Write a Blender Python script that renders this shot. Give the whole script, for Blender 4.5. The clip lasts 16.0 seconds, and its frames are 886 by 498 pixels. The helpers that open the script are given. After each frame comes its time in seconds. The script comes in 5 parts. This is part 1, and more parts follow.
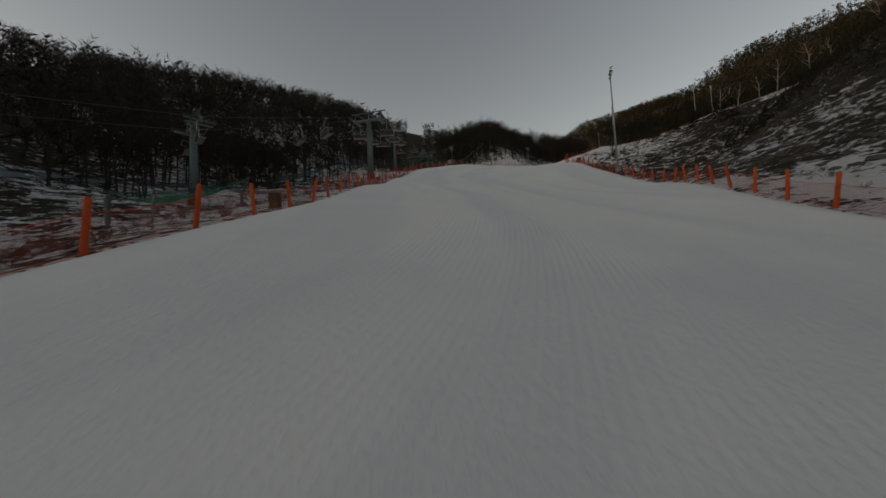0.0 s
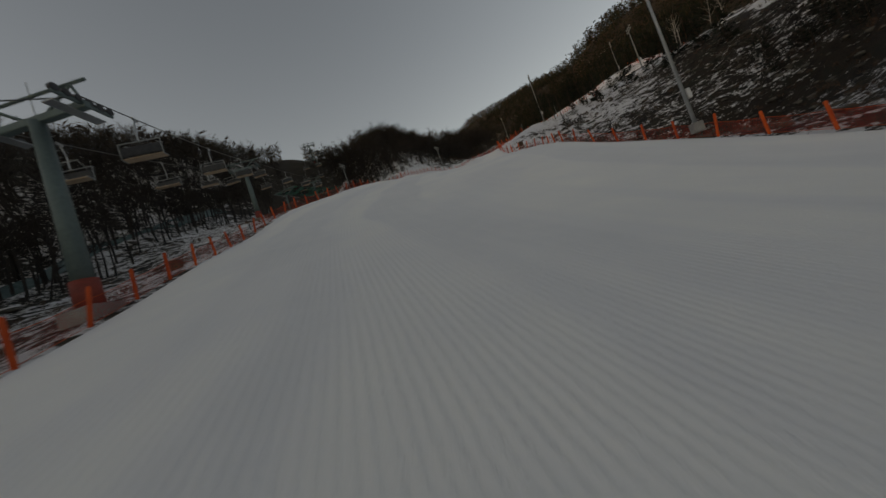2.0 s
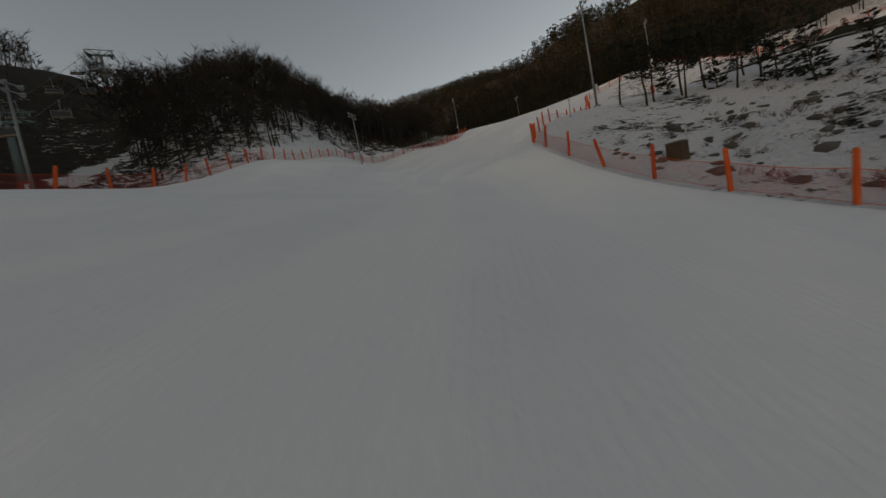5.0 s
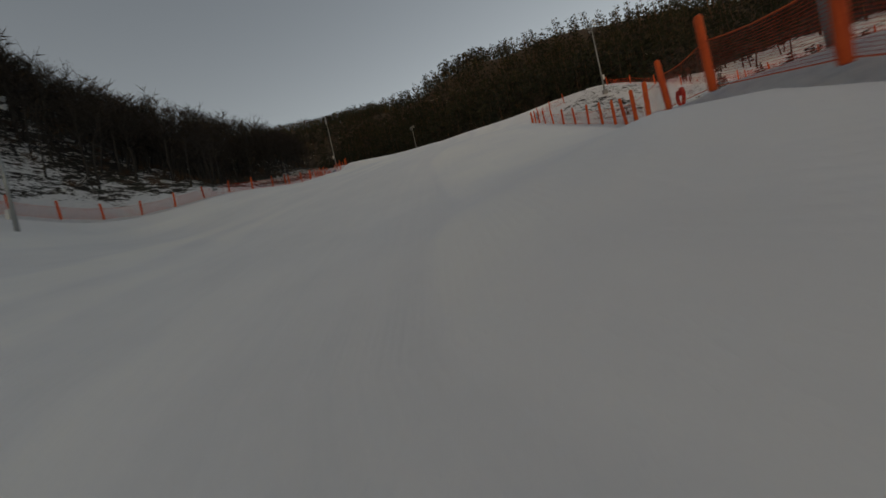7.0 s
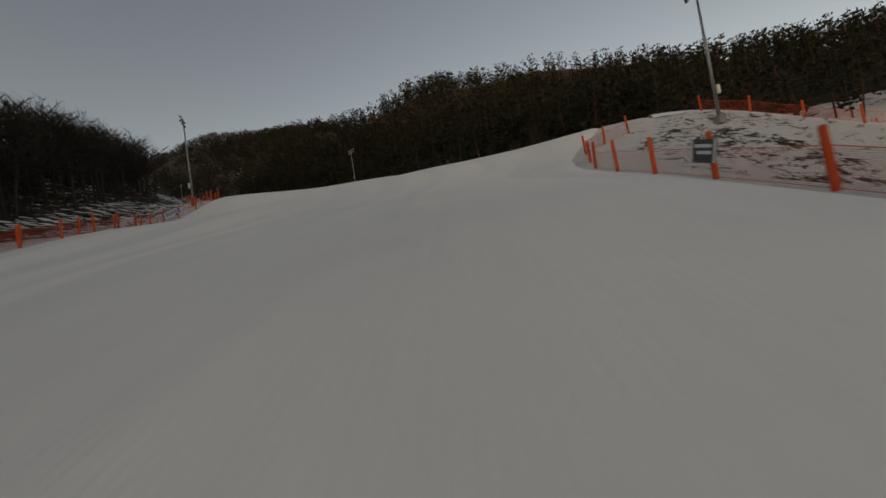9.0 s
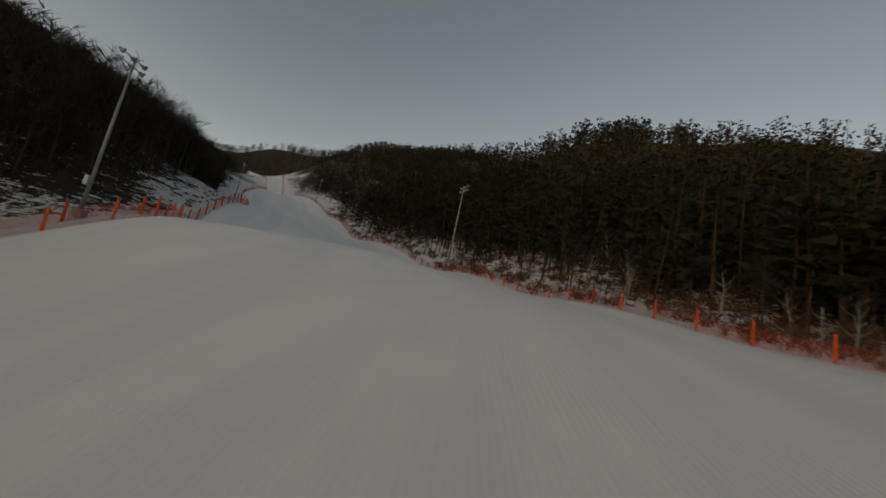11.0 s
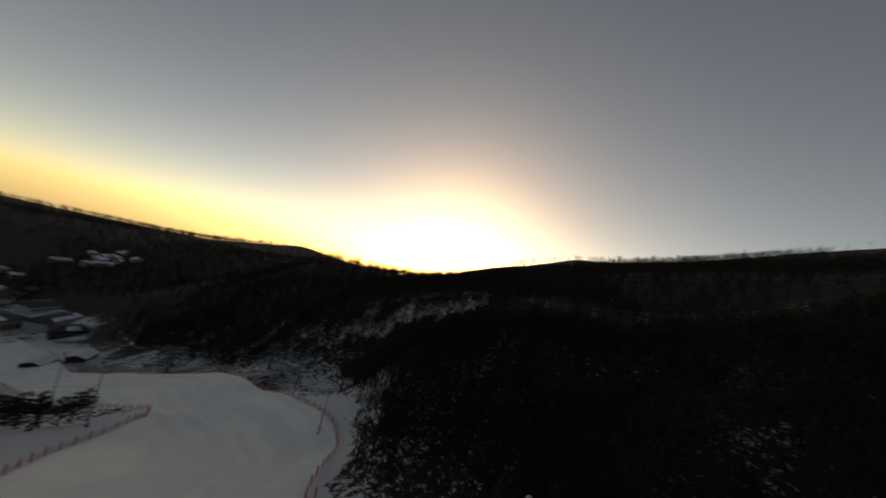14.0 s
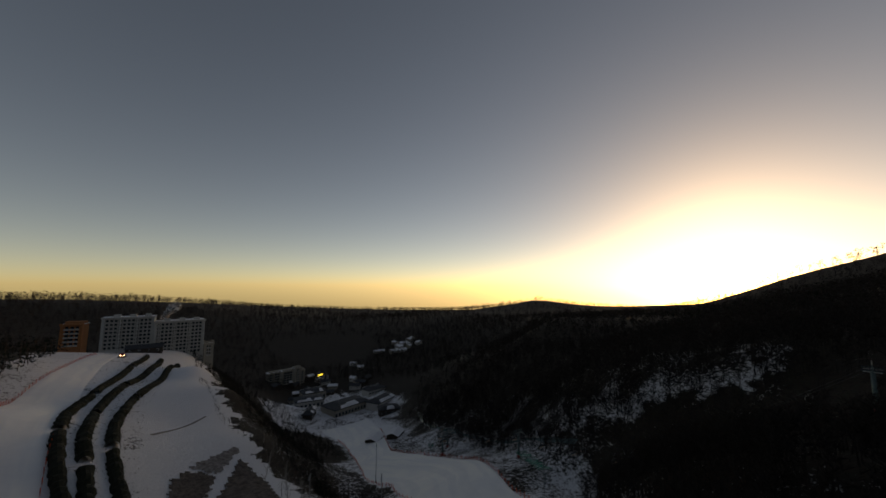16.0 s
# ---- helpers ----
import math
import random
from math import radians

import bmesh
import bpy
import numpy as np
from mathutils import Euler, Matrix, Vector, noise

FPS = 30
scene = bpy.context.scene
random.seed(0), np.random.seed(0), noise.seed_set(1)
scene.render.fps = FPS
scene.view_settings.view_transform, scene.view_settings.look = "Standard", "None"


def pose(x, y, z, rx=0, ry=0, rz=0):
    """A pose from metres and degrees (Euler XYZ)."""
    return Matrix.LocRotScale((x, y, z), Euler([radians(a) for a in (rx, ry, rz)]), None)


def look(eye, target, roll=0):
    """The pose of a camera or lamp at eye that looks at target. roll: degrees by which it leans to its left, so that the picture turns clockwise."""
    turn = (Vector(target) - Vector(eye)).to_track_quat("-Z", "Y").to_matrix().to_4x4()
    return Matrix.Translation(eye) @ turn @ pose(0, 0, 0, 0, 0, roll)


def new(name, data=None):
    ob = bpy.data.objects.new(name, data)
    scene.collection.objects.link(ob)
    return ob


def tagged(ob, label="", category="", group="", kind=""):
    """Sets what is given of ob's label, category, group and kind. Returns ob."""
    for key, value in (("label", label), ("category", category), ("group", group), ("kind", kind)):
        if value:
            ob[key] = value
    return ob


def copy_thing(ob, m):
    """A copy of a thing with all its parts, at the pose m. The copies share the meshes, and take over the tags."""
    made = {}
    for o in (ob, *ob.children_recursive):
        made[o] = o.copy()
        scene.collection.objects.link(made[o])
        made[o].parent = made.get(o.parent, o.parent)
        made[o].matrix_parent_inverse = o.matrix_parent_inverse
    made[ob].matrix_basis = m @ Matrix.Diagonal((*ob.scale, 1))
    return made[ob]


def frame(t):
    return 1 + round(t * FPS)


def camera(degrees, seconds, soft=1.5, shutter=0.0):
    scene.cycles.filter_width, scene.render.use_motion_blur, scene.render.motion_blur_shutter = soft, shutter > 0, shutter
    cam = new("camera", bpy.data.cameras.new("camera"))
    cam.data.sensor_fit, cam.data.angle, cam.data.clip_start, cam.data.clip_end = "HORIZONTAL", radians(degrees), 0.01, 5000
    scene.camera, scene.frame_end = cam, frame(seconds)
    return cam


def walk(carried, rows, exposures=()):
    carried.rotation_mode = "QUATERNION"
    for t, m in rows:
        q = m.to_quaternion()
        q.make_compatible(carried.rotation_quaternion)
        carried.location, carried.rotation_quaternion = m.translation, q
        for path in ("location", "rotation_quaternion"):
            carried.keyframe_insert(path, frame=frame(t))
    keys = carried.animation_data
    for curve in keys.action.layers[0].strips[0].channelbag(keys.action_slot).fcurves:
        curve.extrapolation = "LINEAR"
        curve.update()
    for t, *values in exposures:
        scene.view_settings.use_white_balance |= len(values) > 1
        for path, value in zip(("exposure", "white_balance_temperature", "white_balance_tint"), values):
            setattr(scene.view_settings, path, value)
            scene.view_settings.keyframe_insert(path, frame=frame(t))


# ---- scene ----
cam = camera(104.6, 16.0, shutter=0.18)


def flown(x, y, z, yaw, pitch, roll):
    """The pose of a camera by its place, its heading (to the left of +y), its pitch and its lean."""
    return pose(x, y, z, 0, 0, yaw) @ pose(0, 0, 0, 90 + pitch) @ pose(0, 0, 0, 0, 0, roll)


PATH = [
    (0, -0.31, -3.51, 4.97, -0.45, 3.45, -3.08),
    (0.5, -0.45, 3.89, 7.13, -2.19, 3.39, -8.57),
    (1, -0.15, 12.47, 9.54, -5.35, 3.92, -13.66),
    (1.5, 0.62, 21.55, 12.42, -9.72, 4.59, -18.65),
    (2, 2.12, 29.89, 15.81, -13.72, 2.69, -19.18),
    (2.5, 4.54, 39.60, 19.61, -16.68, 0.01, -16.46),
    (3, 7.35, 49.33, 23.36, -18.81, -2.55, -13.62),
    (3.5, 10.88, 59.16, 26.39, -21.79, -3.50, -10.96),
    (4, 13.65, 67.55, 28.81, -23.74, -3.62, -11.34),
    (4.5, 16.66, 76.39, 30.94, -26.50, -3.29, -10.55),
    (5, 20.33, 84.38, 33.07, -28.50, -3.18, -10.91),
    (6.25, 34.9, 105.0, 38.7, -39.60, -1.90, -12.30),
    (7.5, 53.22, 121.06, 44.34, -51.16, -0.79, -13.66),
    (8, 60.24, 125.87, 47.09, -54.36, -0.96, -14.38),
    (9.25, 80.47, 139.29, 55.41, -54.60, 3.55, -6.49),
    (10.5, 99.28, 152.73, 64.33, -44.30, 7.34, 9.19),
    (11, 105.70, 159.04, 68.10, -34.27, 7.73, 12.15),
    (11.5, 110.60, 164.95, 71.83, -22.07, 9.42, 12.62),
    (12, 115.29, 170.89, 75.22, -3.93, 11.33, 12.74),
    (12.5, 120.16, 176.58, 79.15, 20.69, 12.80, 12.93),
    (13, 120.62, 181.54, 83.55, 44.64, 10.69, 13.81),
    (13.5, 122.35, 184.68, 89.31, 71.31, 6.32, 15.60),
    (14, 120.80, 191.34, 94.01, 102.97, 3.60, 14.00),
    (14.5, 121.38, 195.09, 98.12, 123.36, 3.14, 9.20),
    (15, 118.78, 197.59, 101.59, 131.54, 4.09, 6.50),
    (15.5, 114.58, 197.55, 105.20, 136.37, 4.86, 3.00),
    (16, 111.59, 197.59, 108.54, 140.41, 6.12, 0.30),
]
walk(cam, [(t, flown(*r)) for t, *r in PATH],
     exposures=[(0, 1.14, 11300, 19), (3, 1.1, 11000, 19), (5, 1.08, 10800, 19), (8, 1.05, 10500, 18), (10.5, 0.98, 10500, 18), (12.6, 1.1, 11000, 18), (13.3, 0.8, 10400, 18), (14, 0.17, 9500, 19), (15, -0.02, 8600, 20), (16, -0.12, 8500, 20)])

# ---- world and sun: dawn, the sun still behind the western ridge ----
SUN_YAW, SUN_UP = 100.0, 4.5
world = bpy.data.worlds.new("dawn_sky")
scene.world = world
world.use_nodes = True
sky = world.node_tree.nodes.new("ShaderNodeTexSky")
sky.sky_type, sky.sun_disc = "NISHITA", False
sky.sun_elevation, sky.sun_rotation = radians(SUN_UP), radians(-SUN_YAW)
sky.air_density, sky.dust_density, sky.ozone_density = 0.6, 0.75, 0.2
sky.altitude = 1500.0
world.node_tree.links.new(sky.outputs[0], world.node_tree.nodes["Background"].inputs[0])
world.node_tree.nodes["Background"].inputs[1].default_value = 0.13
sun = new("sun", bpy.data.lights.new("sun", "SUN"))
sun.data.energy, sun.data.angle, sun.data.color = 0.06, radians(0.6), (1.0, 0.72, 0.45)
sun.matrix_world = look((0, 0, 0), (math.sin(radians(SUN_YAW)), -math.cos(radians(SUN_YAW)), -math.tan(radians(SUN_UP))))

# ---- materials ----
def material(name, rough=0.8, metal=0.0):
    m = bpy.data.materials.new(name)
    m.use_nodes = True
    b = m.node_tree.nodes["Principled BSDF"]
    b.inputs["Roughness"].default_value, b.inputs["Metallic"].default_value = rough, metal
    b.inputs["Specular IOR Level"].default_value = 0.3
    return m, m.node_tree, b


def noise_node(nt, scale, detail=4.0, vec=None, rough=0.6):
    n = nt.nodes.new("ShaderNodeTexNoise")
    n.inputs["Scale"].default_value, n.inputs["Detail"].default_value, n.inputs["Roughness"].default_value = scale, detail, rough
    if vec is None:
        vec = nt.nodes.new("ShaderNodeTexCoord").outputs["Object"]
    nt.links.new(vec, n.inputs["Vector"])
    return n.outputs["Fac"]


def ramp_node(nt, fac, stops):
    r = nt.nodes.new("ShaderNodeValToRGB")
    while len(r.color_ramp.elements) < len(stops):
        r.color_ramp.elements.new(0.5)
    for e, (p, c) in zip(r.color_ramp.elements, stops):
        e.position, e.color = p, (*c, 1) if isinstance(c, tuple) else (c, c, c, 1)
    nt.links.new(fac, r.inputs["Fac"])
    return r.outputs["Color"]


def mix_node(nt, fac, a, b):
    m = nt.nodes.new("ShaderNodeMix")
    m.data_type = "RGBA"
    for s, v in ((m.inputs["Factor"], fac), (m.inputs[6], a), (m.inputs[7], b)):
        if isinstance(v, (int, float)):
            s.default_value = v
        elif isinstance(v, tuple):
            s.default_value = (*v, 1)
        else:
            nt.links.new(v, s)
    return m.outputs[2]


def math_node(nt, op, a, b=0.0, clamp=False):
    m = nt.nodes.new("ShaderNodeMath")
    m.operation, m.use_clamp = op, clamp
    for s, v in zip(m.inputs, (a, b)):
        if isinstance(v, (int, float)):
            s.default_value = v
        else:
            nt.links.new(v, s)
    return m.outputs[0]


def bump_node(nt, b, height, dist, strength=1.0):
    n = nt.nodes.new("ShaderNodeBump")
    n.inputs["Distance"].default_value, n.inputs["Strength"].default_value = dist, strength
    nt.links.new(height, n.inputs["Height"])
    nt.links.new(n.outputs[0], b.inputs["Normal"])


def mottled(name, dark, light, scale, rough=0.8, metal=0.0, bump=0.0, per_object=False):
    """A plain painted, wooden or stony surface with stains at one scale and grain at another."""
    m, nt, b = material(name, rough, metal)
    big, fine = noise_node(nt, scale, 3.0), noise_node(nt, scale * 9, 3.0)
    f = math_node(nt, "ADD", math_node(nt, "MULTIPLY", big, 0.65), math_node(nt, "MULTIPLY", fine, 0.35))
    if per_object:
        f = math_node(nt, "ADD", f, math_node(nt, "MULTIPLY", math_node(nt, "SUBTRACT", nt.nodes.new("ShaderNodeObjectInfo").outputs["Random"], 0.5), 0.35))
    nt.links.new(ramp_node(nt, f, [(0.3, dark), (0.7, light)]), b.inputs["Base Color"])
    if bump:
        bump_node(nt, b, fine, bump)
    return m


def piste_material():
    """Groomed snow: swaths a few metres wide laid along the run, faint fine ridges, ski scrapes."""
    m, nt, b = material("groomed_snow", 0.6)
    uv = nt.nodes.new("ShaderNodeUVMap").outputs["UV"]
    ob = nt.nodes.new("ShaderNodeTexCoord").outputs["Object"]

    def along(sx, sy):
        n = nt.nodes.new("ShaderNodeMapping")
        n.inputs["Scale"].default_value = (sx, sy, 1.0)
        nt.links.new(uv, n.inputs[0])
        return n.outputs[0]

    bend = math_node(nt, "MULTIPLY", math_node(nt, "SUBTRACT", noise_node(nt, 0.025, 2.0, ob), 0.5), 16.0)
    sep = nt.nodes.new("ShaderNodeSeparateXYZ")
    nt.links.new(uv, sep.inputs[0])
    cross = math_node(nt, "ADD", sep.outputs["X"], bend)
    ridge = math_node(nt, "SINE", math_node(nt, "MULTIPLY", sep.outputs["X"], 6.2832 / 0.2))
    lanes = nt.nodes.new("ShaderNodeCombineXYZ")
    nt.links.new(math_node(nt, "MULTIPLY", cross, 0.23), lanes.inputs[0])
    nt.links.new(math_node(nt, "MULTIPLY", sep.outputs["Y"], 0.012), lanes.inputs[1])
    swath = ramp_node(nt, noise_node(nt, 1.0, 1.0, lanes.outputs[0], 0.4), [(0.44, 0.0), (0.5, 0.5), (0.52, 0.85), (0.56, 1.0)])
    worn = ramp_node(nt, noise_node(nt, 0.05, 4.0, ob), [(0.36, 0.0), (0.58, 1.0)])
    scrape = noise_node(nt, 1.0, 4.0, along(1.6, 0.06))
    blotch = noise_node(nt, 0.22, 4.0, ob)
    tone = math_node(nt, "ADD", math_node(nt, "MULTIPLY", math_node(nt, "MULTIPLY", swath, worn), 0.25), math_node(nt, "ADD", math_node(nt, "MULTIPLY", scrape, 0.16), math_node(nt, "MULTIPLY", blotch, 0.34)))
    col = ramp_node(nt, tone, [(0.14, (0.7, 0.71, 0.72)), (0.3, (0.77, 0.772, 0.772)), (0.6, (0.86, 0.85, 0.81))])
    nt.links.new(col, b.inputs["Base Color"])
    fine = noise_node(nt, 7.0, 5.0, ob, 0.7)
    near = ramp_node(nt, noise_node(nt, 0.13, 3.0, ob), [(0.45, 0.15), (0.66, 1.0)])
    h = math_node(nt, "ADD", math_node(nt, "MULTIPLY", math_node(nt, "MULTIPLY", ridge, near), 0.006), math_node(nt, "ADD", math_node(nt, "MULTIPLY", fine, 0.04), math_node(nt, "MULTIPLY", scrape, 0.035)))
    bump_node(nt, b, h, 0.7)
    return m


def ground_material():
    """Leaf litter, dry grass and stones under a broken cover of snow; the sheet's own 'cover' says how much snow lies."""
    m, nt, b = material("winter_ground", 0.9)
    ob = nt.nodes.new("ShaderNodeTexCoord").outputs["Object"]
    at = nt.nodes.new("ShaderNodeAttribute")
    at.attribute_name = "cover"
    squash = nt.nodes.new("ShaderNodeMapping")
    squash.inputs["Scale"].default_value = (0.6, 0.6, 1.8)
    nt.links.new(ob, squash.inputs[0])
    broad, mid, fine = noise_node(nt, 0.06, 3.0, ob), noise_node(nt, 1.0, 9.0, squash.outputs[0], 0.78), noise_node(nt, 3.2, 4.0, ob)
    f = math_node(nt, "ADD", math_node(nt, "ADD", math_node(nt, "MULTIPLY", broad, 0.35), math_node(nt, "MULTIPLY", mid, 0.75)), math_node(nt, "MULTIPLY", fine, 0.25))
    f = math_node(nt, "ADD", f, math_node(nt, "SUBTRACT", at.outputs["Fac"], 1.18))
    snow = ramp_node(nt, f, [(0.0, 0.0), (0.04, 1.0)])
    soil = ramp_node(nt, noise_node(nt, 0.5, 5.0, ob), [(0.3, (0.013, 0.011, 0.009)), (0.5, (0.036, 0.025, 0.017)), (0.62, (0.024, 0.023, 0.015)), (0.75, (0.07, 0.052, 0.038))])
    white = ramp_node(nt, fine, [(0.3, (0.62, 0.63, 0.66)), (0.7, (0.8, 0.8, 0.81))])
    nt.links.new(mix_node(nt, snow, soil, white), b.inputs["Base Color"])
    bump_node(nt, b, math_node(nt, "ADD", math_node(nt, "MULTIPLY", mid, 0.8), math_node(nt, "MULTIPLY", fine, 0.5)), 0.5)
    return m


def net_material(name, col, scale, cover):
    """A woven net: cords over and across, open between."""
    m, nt, b = material(name, 0.7)
    uv = nt.nodes.new("ShaderNodeUVMap").outputs["UV"]
    sep = nt.nodes.new("ShaderNodeSeparateXYZ")
    nt.links.new(uv, sep.inputs[0])
    cords = []
    for o in ("X", "Y"):
        s = math_node(nt, "ABSOLUTE", math_node(nt, "SUBTRACT", math_node(nt, "FRACT", math_node(nt, "MULTIPLY", sep.outputs[o], scale)), 0.5))
        cords.append(math_node(nt, "GREATER_THAN", s, 0.5 - cover / 2))
    near = math_node(nt, "MAXIMUM", cords[0], cords[1])
    blotch = ramp_node(nt, noise_node(nt, 0.35, 3.0), [(0.4, 0.55), (0.62, 1.0)])
    a = math_node(nt, "MULTIPLY", near, blotch)
    nt.links.new(a, b.inputs["Alpha"])
    nt.links.new(ramp_node(nt, noise_node(nt, 0.8, 3.0), [(0.3, tuple(c * 0.75 for c in col)), (0.7, col)]), b.inputs["Base Color"])
    return m


def glow_material(name, col, strength):
    m, nt, b = material(name)
    b.inputs["Base Color"].default_value = (*col, 1)
    b.inputs["Emission Color"].default_value, b.inputs["Emission Strength"].default_value = (*col, 1), strength
    return m


PISTE_SNOW, GROUND = piste_material(), ground_material()
SNOW = mottled("lying_snow", (0.62, 0.63, 0.66), (0.8, 0.8, 0.81), 0.6, 0.75, bump=0.05)
ORANGE = mottled("orange_foam", (0.5, 0.06, 0.015), (0.78, 0.115, 0.02), 1.5, 0.65, per_object=True)
RED_NET = net_material("red_net", (0.62, 0.055, 0.03), 16.0, 0.12)
GREEN_NET = net_material("green_net", (0.01, 0.2, 0.13), 9.0, 0.55)
STEEL = mottled("galvanised_steel", (0.2, 0.22, 0.225), (0.34, 0.36, 0.37), 0.7, 0.5, 0.6, per_object=True)
GREEN_STEEL = mottled("green_grey_steel", (0.075, 0.11, 0.11), (0.13, 0.18, 0.175), 0.7, 0.55, 0.2)
LAMP_FACE = mottled("lamp_glass", (0.3, 0.31, 0.32), (0.5, 0.51, 0.52), 3.0, 0.2)
WHITE_BOX = mottled("pale_grey_box", (0.45, 0.46, 0.46), (0.62, 0.63, 0.63), 2.0, 0.5)
CONCRETE = mottled("concrete", (0.16, 0.155, 0.15), (0.3, 0.29, 0.28), 0.5, 0.9, bump=0.03)
CABLE = mottled("wire_rope", (0.05, 0.05, 0.055), (0.1, 0.1, 0.1), 2.0, 0.5, 0.5)
SEAT = mottled("chair_padding", (0.025, 0.025, 0.028), (0.06, 0.06, 0.065), 3.0, 0.6)
SEAT_PALE = mottled("chair_slats", (0.3, 0.2, 0.13), (0.45, 0.34, 0.25), 3.0, 0.6)
BARK = mottled("bark", (0.02, 0.017, 0.015), (0.055, 0.046, 0.04), 1.2, 0.95)
PALE_BARK = mottled("birch_bark", (0.16, 0.15, 0.14), (0.36, 0.34, 0.32), 1.0, 0.9)
TWIG = mottled("twigs", (0.013, 0.01, 0.0085), (0.036, 0.026, 0.02), 0.05, 0.95)
PINE_BARK = mottled("pine_bark", (0.032, 0.02, 0.014), (0.08, 0.048, 0.032), 1.2, 0.95)
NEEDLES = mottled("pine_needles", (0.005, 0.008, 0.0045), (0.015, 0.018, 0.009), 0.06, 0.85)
SHRUB = mottled("dry_shrub", (0.05, 0.032, 0.022), (0.13, 0.075, 0.05), 0.3, 0.95)

# ---- the lie of the land: x, y, z of the run's two edges and middle, and spot heights of the hills ----
LEFT_EDGE = [
    (-61, -129, -24.7), (-47.7, -79.6, -16.7), (-25.4, -31.1, -5.4), (-9.6, 6.8, 6.2), (-8.9, 32.5, 14.2), (-8.8, 56.6, 21.4), (-5.6, 81, 30.2), (7.5, 105.1, 38.1),
    (22.9, 131.6, 45.5), (34.4, 149.5, 50.6), (48.7, 162.5, 52.3), (59.5, 165.4, 54.3), (71.9, 168.9, 56.8), (83.5, 178.8, 61), (93.9, 191.3, 65.4), (101.3, 196.3, 69),
    (103.5, 206.6, 70.5), (111.3, 247, 78.4), (112.3, 302.5, 88.7), (128, 388.7, 105), (128, 494.3, 121), (120, 597.8, 140)]
RIGHT_EDGE = [
    (-12.7, -130, -24.8), (-9.3, -79.8, -16.2), (4.6, -24.7, -4), (17.8, 13, 7.4), (27, 38.4, 14.7), (29.8, 53.7, 19.8), (31.2, 66.9, 25.2), (35.2, 78.3, 28.8),
    (37.8, 93.9, 33.7), (42.5, 105.6, 38.3), (52.0, 113.4, 41.8), (74, 122.7, 48), (93.2, 136.6, 55.7), (105, 142.6, 60.3), (120.8, 142.3, 66.5), (132.5, 150.5, 68.5),
    (135.9, 165.1, 69.3), (139.4, 177.7, 70.6), (143.1, 191.7, 71.2), (148.1, 226.5, 74.1), (145.4, 269.4, 81), (148.4, 319.2, 93.2), (140, 401.8, 106), (144, 504.7, 121),
    (140, 599.5, 140)]
MIDDLE = [
    (-0.3, -3.5, 2.6), (-0.4, 3.9, 5), (-0.2, 12.5, 7.7), (0.6, 21.5, 10.5), (2.1, 29.9, 13), (4.5, 39.6, 15.7), (7.4, 49.3, 18.6), (10.9, 59.2, 21.9),
    (13.6, 67.6, 25.1), (16.7, 76.4, 28.2), (20.3, 84.4, 30.8), (34.9, 105, 36.4), (46.4, 115.6, 39.9), (53.2, 121.1, 42.2), (60.2, 125.9, 44.4), (68.3, 131.2, 47.6), (80.5, 139.3, 53.3), (99.3, 152.7, 60.4), (105.7, 159, 63.6),
    (110.6, 165, 65.8), (115.3, 170.9, 67.6), (124, 200, 71.7), (127, 240, 76.7)]
WEST_HILL = [
    (-26.5, 8.4, 5), (-25.9, 39.6, 14.7), (-26.9, 76, 26.8), (-23.1, 105.7, 39.3), (-9.2, 130.9, 41.2), (5.4, 152, 48.4), (-58.7, 19.7, 23.5), (-58.5, 60.5, 32.5),
    (-53.9, 100.9, 57), (-39, 141.1, 70.7), (-98.8, 40.4, 51.4), (-98.7, 100.9, 69.5), (-78.7, 161.1, 85), (-158.9, 90.7, 69.4), (-138.7, 180.8, 99), (-58.4, 220.9, 97.4),
    (-199.3, 0.5, 76.8), (-119.8, -29.7, 37.7), (-249.1, 150.6, 96), (-534, 209, 138), (-646, 304, 185.3), (-782, 438, 143.1), (-571, 622, 264.5), (-7.1, 171.7, 64.1),
    (-10.3, 210.9, 91), (-12.8, 260.3, 91.2), (-60.1, -20.4, 5), (-61.2, -59.8, -8.9)]
NORTH_HILL = [
    (25.2, 165.8, 67.9), (41.3, 181.8, 72.8), (64.5, 191.4, 63.7), (37.7, 238.9, 92.2), (63, 232, 90.2), (87.6, 218.6, 80.3), (79.4, 261.6, 83.5), (22.9, 289.8, 112.9),
    (63, 310, 105.4), (93, 288.9, 87.4), (99.2, 352.1, 106.8), (65, 401.8, 126.9), (103.2, 450.9, 126), (23.4, 381.4, 134.9), (-37.8, 320.6, 131.4), (-24.6, 338.7, 135.9)]
EAST_HILL = [
    (170.3, 192.5, 88), (169.8, 230.9, 91.3), (168.7, 278.9, 98.8), (169.2, 338.3, 113.4), (204.5, 202.6, 112.7), (219, 243.9, 140.4), (203.9, 306.2, 140.1), (238.9, 237.1, 150.3),
    (287.1, 194.7, 160.6), (263, 303.4, 146.8), (176.2, 407.3, 146.9), (229.9, 423.7, 180.4), (196.5, 502.3, 185.3), (322.6, 251.8, 178.1), (174.6, 150.8, 80.5), (224, 151.4, 107),
    (336.3, 139.1, 156.8), (149.6, 699.2, 222), (60.2, 699.6, 168.6), (259.8, 699.8, 251.9), (120.3, 558.6, 150)]
